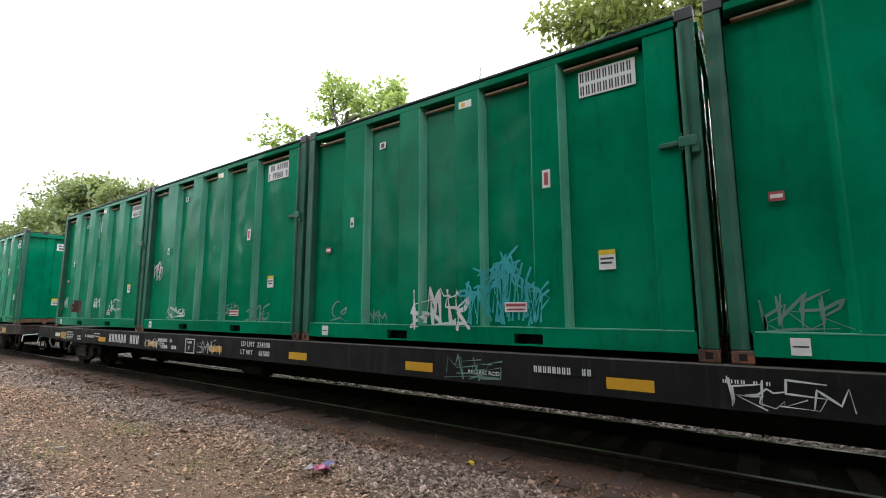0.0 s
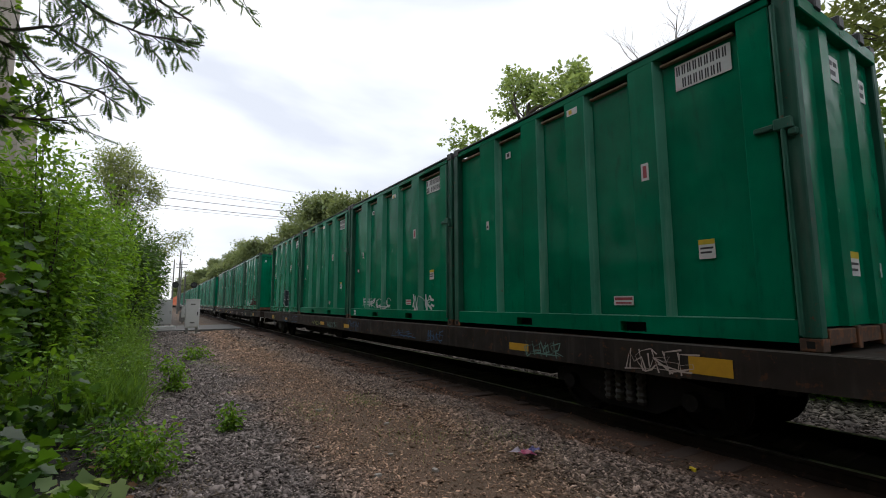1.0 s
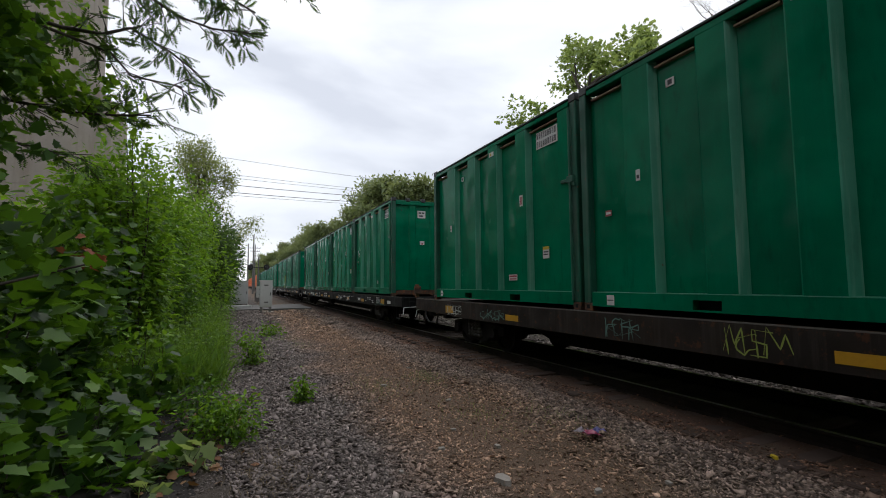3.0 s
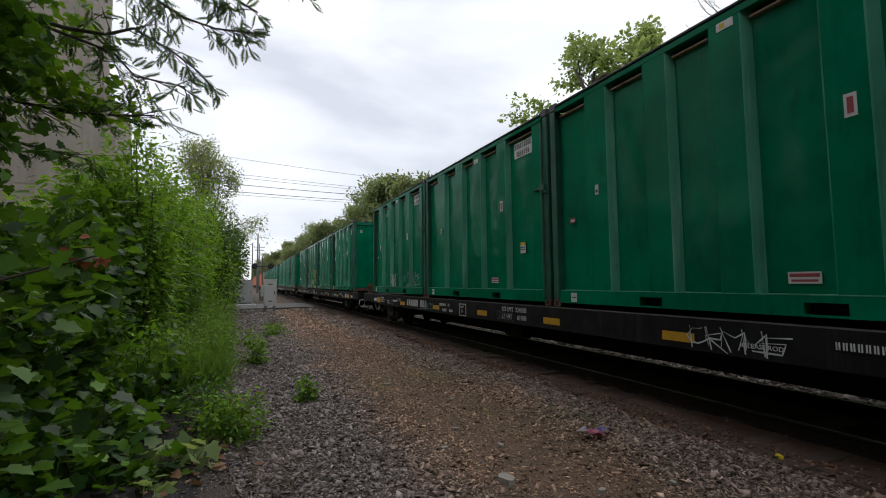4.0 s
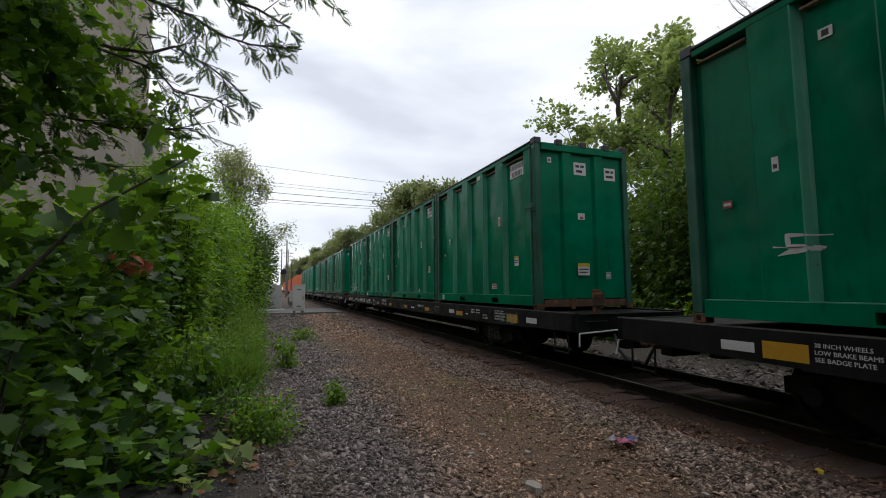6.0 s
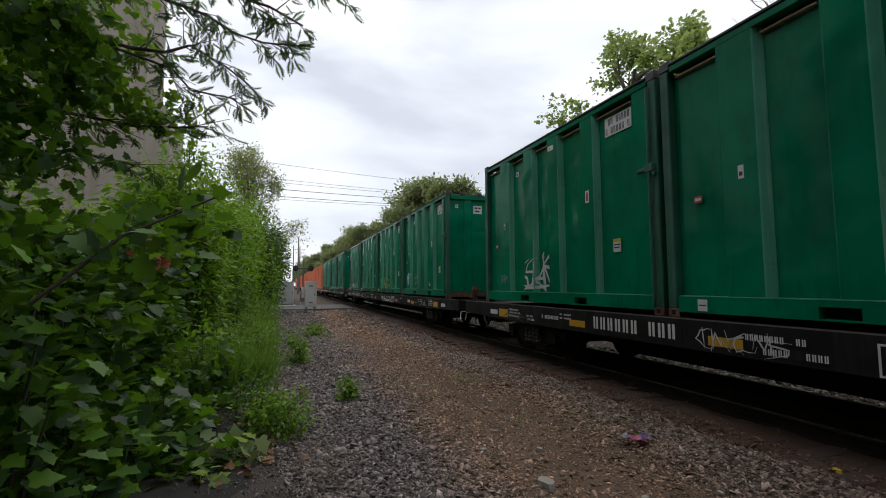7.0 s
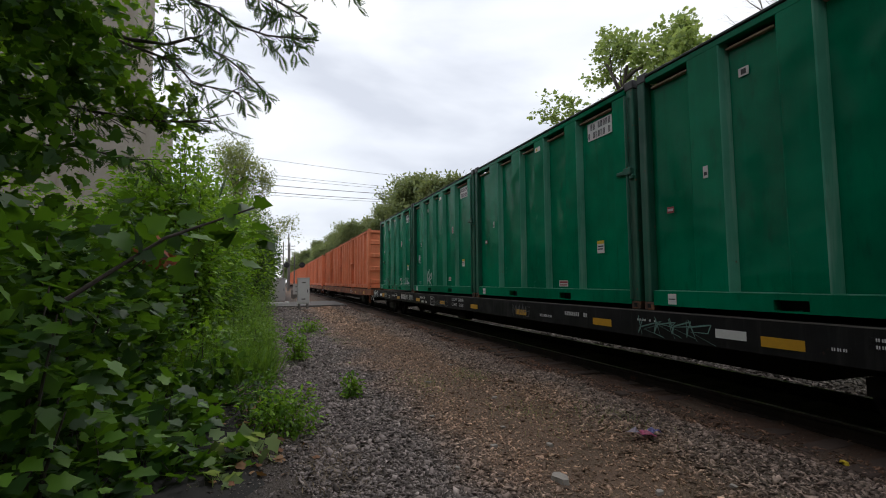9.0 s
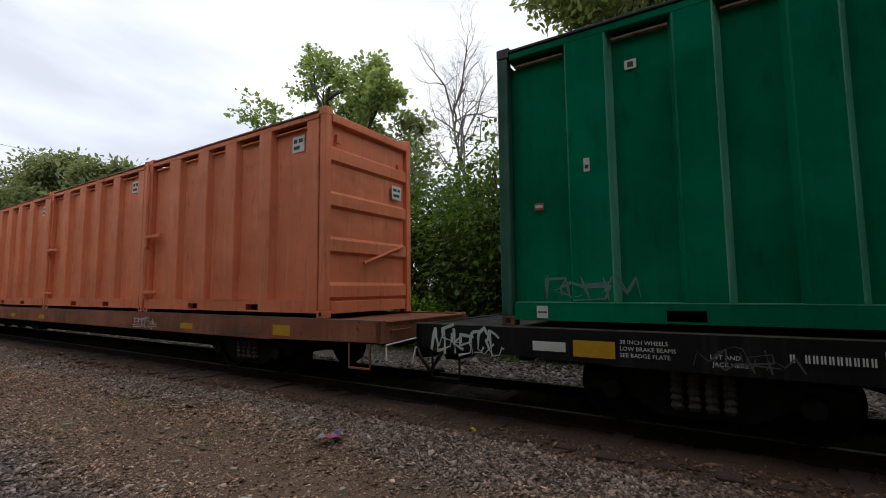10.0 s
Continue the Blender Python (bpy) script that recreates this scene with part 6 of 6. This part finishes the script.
def flat_stone(x, y, a, b, h, seed, label, mat=None, name="stone"):
    r = random.Random(seed)
    bm = bmesh.new()
    n = 9
    ring = [(a * math.cos(6.283 * k / n) * r.uniform(0.75, 1.1), b * math.sin(6.283 * k / n) * r.uniform(0.75, 1.1)) for k in range(n)]
    lo = [bm.verts.new((p, q, -0.02)) for p, q in ring]
    hi = [bm.verts.new((p * 0.8, q * 0.8, h * r.uniform(0.75, 1.0))) for p, q in ring]
    c = bm.verts.new((0, 0, h))
    for k in range(n):
        j = (k + 1) % n
        bm.faces.new((lo[k], lo[j], hi[j], hi[k]))
        bm.faces.new((hi[k], hi[j], c))
    bmesh.ops.recalc_face_normals(bm, faces=bm.faces[:])
    ob = part(name, bm, mat or M_PALE_STONE, None)
    ob.location = (x, y, rise(x, y) + 0.005)
    ob.rotation_euler = (0, 0, r.uniform(0, 6))
    return tagged(ob, label, name.replace("_", " "), "loose stones" if name == "stone" else "")


for k, (x, y, a) in enumerate([(2.66, 3.88, 0.13), (2.49, 4.83, 0.06), (5.0, 2.2, 0.05), (3.1, 4.7, 0.06), (2.9, 5.4, 0.05), (3.4, 6.6, 0.06), (1.9, 4.4, 0.04), (2.2, 6.0, 0.05), (3.9, 3.2, 0.05), (3.3, 3.4, 0.06), (2.75, 7.8, 0.08), (3.7, 9.2, 0.07), (1.7, 5.0, 0.035), (4.4, 1.6, 0.05), (3.6, 1.9, 0.06)]):
    flat_stone(x, y, a, a * 0.6, a * 0.35, 300 + k, "pale flat stone lying on the dirt")
litter = empty("litter", 4.02, 4.26, rise(4.02, 4.26), "crumpled scrap of pink and blue wrapper on the gravel", "litter")
for k, (c, col) in enumerate([((0, 0), (0.55, 0.10, 0.22)), ((0.07, 0.03), (0.16, 0.15, 0.42)), ((-0.05, 0.05), (0.42, 0.36, 0.45))]):
    bm = bmesh.new()
    r = random.Random(k)
    grid = [[bm.verts.new((1.6 * c[0] + 0.05 * i - 0.08, 1.6 * c[1] + 0.05 * j - 0.08, 0.04 + r.uniform(0, 0.06))) for i in range(4)] for j in range(4)]
    for j in range(3):
        for i in range(3):
            bm.faces.new((grid[j][i], grid[j][i + 1], grid[j + 1][i + 1], grid[j + 1][i]))
    bmesh.ops.solidify(bm, geom=bm.faces[:], thickness=0.003)
    part("wrapper", bm, plain("wrapper", col, 0.4), litter)
flat_stone(5.28, 3.15, 0.06, 0.03, 0.02, 340, "small yellow plastic scrap beside the track", M_SAFETY, "plastic_scrap")
nr = np.random.default_rng(44)
dl = np.stack([nr.normal(0.15, 0.35, 90) - 0.1, nr.uniform(4.6, 8.2, 90), np.full(90, 0.055)], 1)
ob = part("dry_leaves", leaves("dry_leaves", LEAF_LOBED, dl, nr.normal(0, 1, (90, 3)) * np.array([1, 1, 0.15]), nr.uniform(0.04, 0.10, 90), M_DEAD_LEAF, nr), None, None)
tagged(ob, "dry brown leaves scattered on the asphalt edge", "leaves", kind="stuff")
withered = empty("withered_leaves", -0.68, 5.05, 1.93, "withered red-brown leaves hanging in the thicket", "leaves")
part("twig", tubes("twig", [(Vector((-0.30, 0.25, -0.12)), Vector((-0.08, 0.08, 0.06)), 0.007, 0.005), (Vector((-0.08, 0.08, 0.06)), Vector((0.10, -0.05, 0.05)), 0.005, 0.003)], M_BARK, 5), None, withered)
dp = nr.normal(0, 1, (15, 3)) * np.array([0.07, 0.05, 0.05]) + np.array([0.0, 0.0, 0.02])
part("dead_foliage", leaves("dead_foliage", LEAF_LOBED, dp, nr.normal(0, 1, (15, 3)), nr.uniform(0.06, 0.11, 15), M_WITHERED, nr, 0.8), None, withered)

# ---- ties ----
tie_me = boxes((-1.60, 1.60, -0.115, 0.115, -0.19, TIE_Z + 0.010), bevel=0.014)
me = bpy.data.meshes.new("tie")
tie_me.to_mesh(me)
tie_me.free()
me.materials.append(M_TIE)
rng = random.Random(5)
for k in range(190):
    t = part("tie", me, None, track)
    t.location = (rng.uniform(-0.06, 0.06), -8 + 0.5 * k + rng.uniform(-0.03, 0.03), rng.uniform(-0.012, 0.012))
    t.rotation_euler = (0, rng.uniform(-0.006, 0.006), rng.uniform(-0.02, 0.02))


# ---- ballast stones ----
def stones(name, P, size, seed, label):
    nr = np.random.default_rng(seed)
    n = len(P)
    base = np.array([(1, 0, 0), (-1, 0, 0), (0, 1, 0), (0, -1, 0), (0, 0, 1), (0, 0, -1)], float)
    tri = np.array([(0, 2, 4), (2, 1, 4), (1, 3, 4), (3, 0, 4), (2, 0, 5), (1, 2, 5), (3, 1, 5), (0, 3, 5)])
    V = base[None] * nr.uniform(0.55, 1.2, (n, 6, 1)) + nr.normal(0, 0.16, (n, 6, 3))
    V *= np.stack([nr.uniform(0.85, 1.55, n), nr.uniform(0.55, 1.0, n), nr.uniform(0.22, 0.5, n)], 1)[:, None, :]
    tilt, roll = nr.normal(0, 0.38, n)[:, None], nr.normal(0, 0.5, n)[:, None]
    V[..., 2] += V[..., 0] * np.sin(tilt) + V[..., 1] * np.sin(roll)
    a = nr.uniform(0, 6.283, n)
    c, s = np.cos(a)[:, None], np.sin(a)[:, None]
    X, Y = V[..., 0] * c - V[..., 1] * s, V[..., 0] * s + V[..., 1] * c
    V = np.stack([X, Y, V[..., 2]], -1) * size[:, None, None] + P[:, None, :]
    me = bpy.data.meshes.new(name)
    me.vertices.add(n * 6)
    me.vertices.foreach_set("co", V.reshape(-1).astype(np.float32))
    me.loops.add(n * 24)
    me.loops.foreach_set("vertex_index", (tri.reshape(-1)[None] + 6 * np.arange(n)[:, None]).reshape(-1).astype(np.int32))
    me.polygons.add(n * 8)
    me.polygons.foreach_set("loop_start", (3 * np.arange(n * 8)).astype(np.int32))
    me.update(calc_edges=True)
    me.materials.append(M_STONE)
    ob = part(name, me, None, None)
    return tagged(ob, label, "gravel", kind="stuff")


nr = np.random.default_rng(77)
n = 235000
sx = nr.uniform(-0.2, 5.5, n)
sy = -1.5 + 21 * nr.random(n) ** 1.6
lane = np.exp(-((sx - 3.0 - 0.15 * np.sin(sy * 0.3)) / 0.75) ** 2)
keep = (nr.random(n) > 0.72 * lane) & ~((sx < 0.75 - 0.19 * (sy - 3.2)) & (sy > 2.2) & (sy < 9.5)) & ((sx < 5.2) | (nr.random(n) < 0.25))
sx, sy = sx[keep], sy[keep]
sz = np.array([rise(a, b) for a, b in zip(sx, sy)])
size = nr.gamma(2.6, 0.0048, len(sx)) + 0.006 + 0.0008 * np.maximum(sy, 0)
size *= np.where((sx > 2.2) & (sx < 3.9), 0.78, 1.0)
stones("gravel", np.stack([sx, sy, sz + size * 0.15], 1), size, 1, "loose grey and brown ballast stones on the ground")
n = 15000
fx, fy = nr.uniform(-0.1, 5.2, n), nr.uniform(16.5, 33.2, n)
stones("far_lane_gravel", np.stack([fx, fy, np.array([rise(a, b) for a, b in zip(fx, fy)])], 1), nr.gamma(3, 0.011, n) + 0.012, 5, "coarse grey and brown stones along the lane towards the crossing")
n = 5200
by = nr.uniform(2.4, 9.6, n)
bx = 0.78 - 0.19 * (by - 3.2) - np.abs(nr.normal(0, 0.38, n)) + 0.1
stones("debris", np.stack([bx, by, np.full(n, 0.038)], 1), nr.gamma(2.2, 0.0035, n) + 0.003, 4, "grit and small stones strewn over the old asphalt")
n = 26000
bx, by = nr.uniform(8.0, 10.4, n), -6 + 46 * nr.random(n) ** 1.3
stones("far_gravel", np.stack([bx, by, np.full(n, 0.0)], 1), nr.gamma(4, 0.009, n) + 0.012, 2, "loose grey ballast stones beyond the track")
# Under the cars these stones take BAND's painted shade.
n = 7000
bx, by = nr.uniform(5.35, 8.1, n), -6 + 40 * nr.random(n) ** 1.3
stones("track_gravel", np.stack([bx, by, np.array([rise(a, b) for a, b in zip(bx, by)])], 1), nr.gamma(3, 0.004, n) + 0.006, 3, "dirty brown stones between the ties, tinted dark for shade under the train")


def motions():
    """The train runs past at a steady speed; the shoot sways in its wind."""
    sway = [(0.0, (-0.25, 3.15, 1.75)), (2.5, (-0.2, 3.15, 1.8)), (4.0, (-0.15, 3.12, 1.85)), (5.0, (-0.08, 3.08, 1.95)), (5.5, (0.0, 3.07, 2.1)), (5.9, (0.04, 3.03, 2.42)), (6.2, (0.0, 3.05, 2.38)),
            (7.3, (0.12, 3.12, 2.16)), (7.6, (0.13, 3.12, 2.1)), (8.0, (0.0, 3.1, 1.93)), (8.5, (0.08, 3.16, 1.96)), (9.0, (0.17, 3.24, 2.15)), (9.5, (0.06, 3.16, 2.5)), (9.7, (0.0, 3.15, 2.56)), (10.0, (0.0, 3.12, 2.45))]
    foot = Vector((-0.95, 3.0, 1.45))
    rows = []
    for t, tip in sway:
        way = (Vector(tip) - foot).normalized()
        rows.append((t, Matrix.Translation(Vector(tip) - way) @ way.to_track_quat("Y", "Z").to_matrix().to_4x4()))
    walk(SHOOT, rows)
    for ob, x, y, z in MOVERS:
        walk(ob, [(0.0, pose(x, y, z)), (5.0, pose(x, y - 5.0 * SPEED, z)), (10.0, pose(x, y - 10.0 * SPEED, z))])


motions()
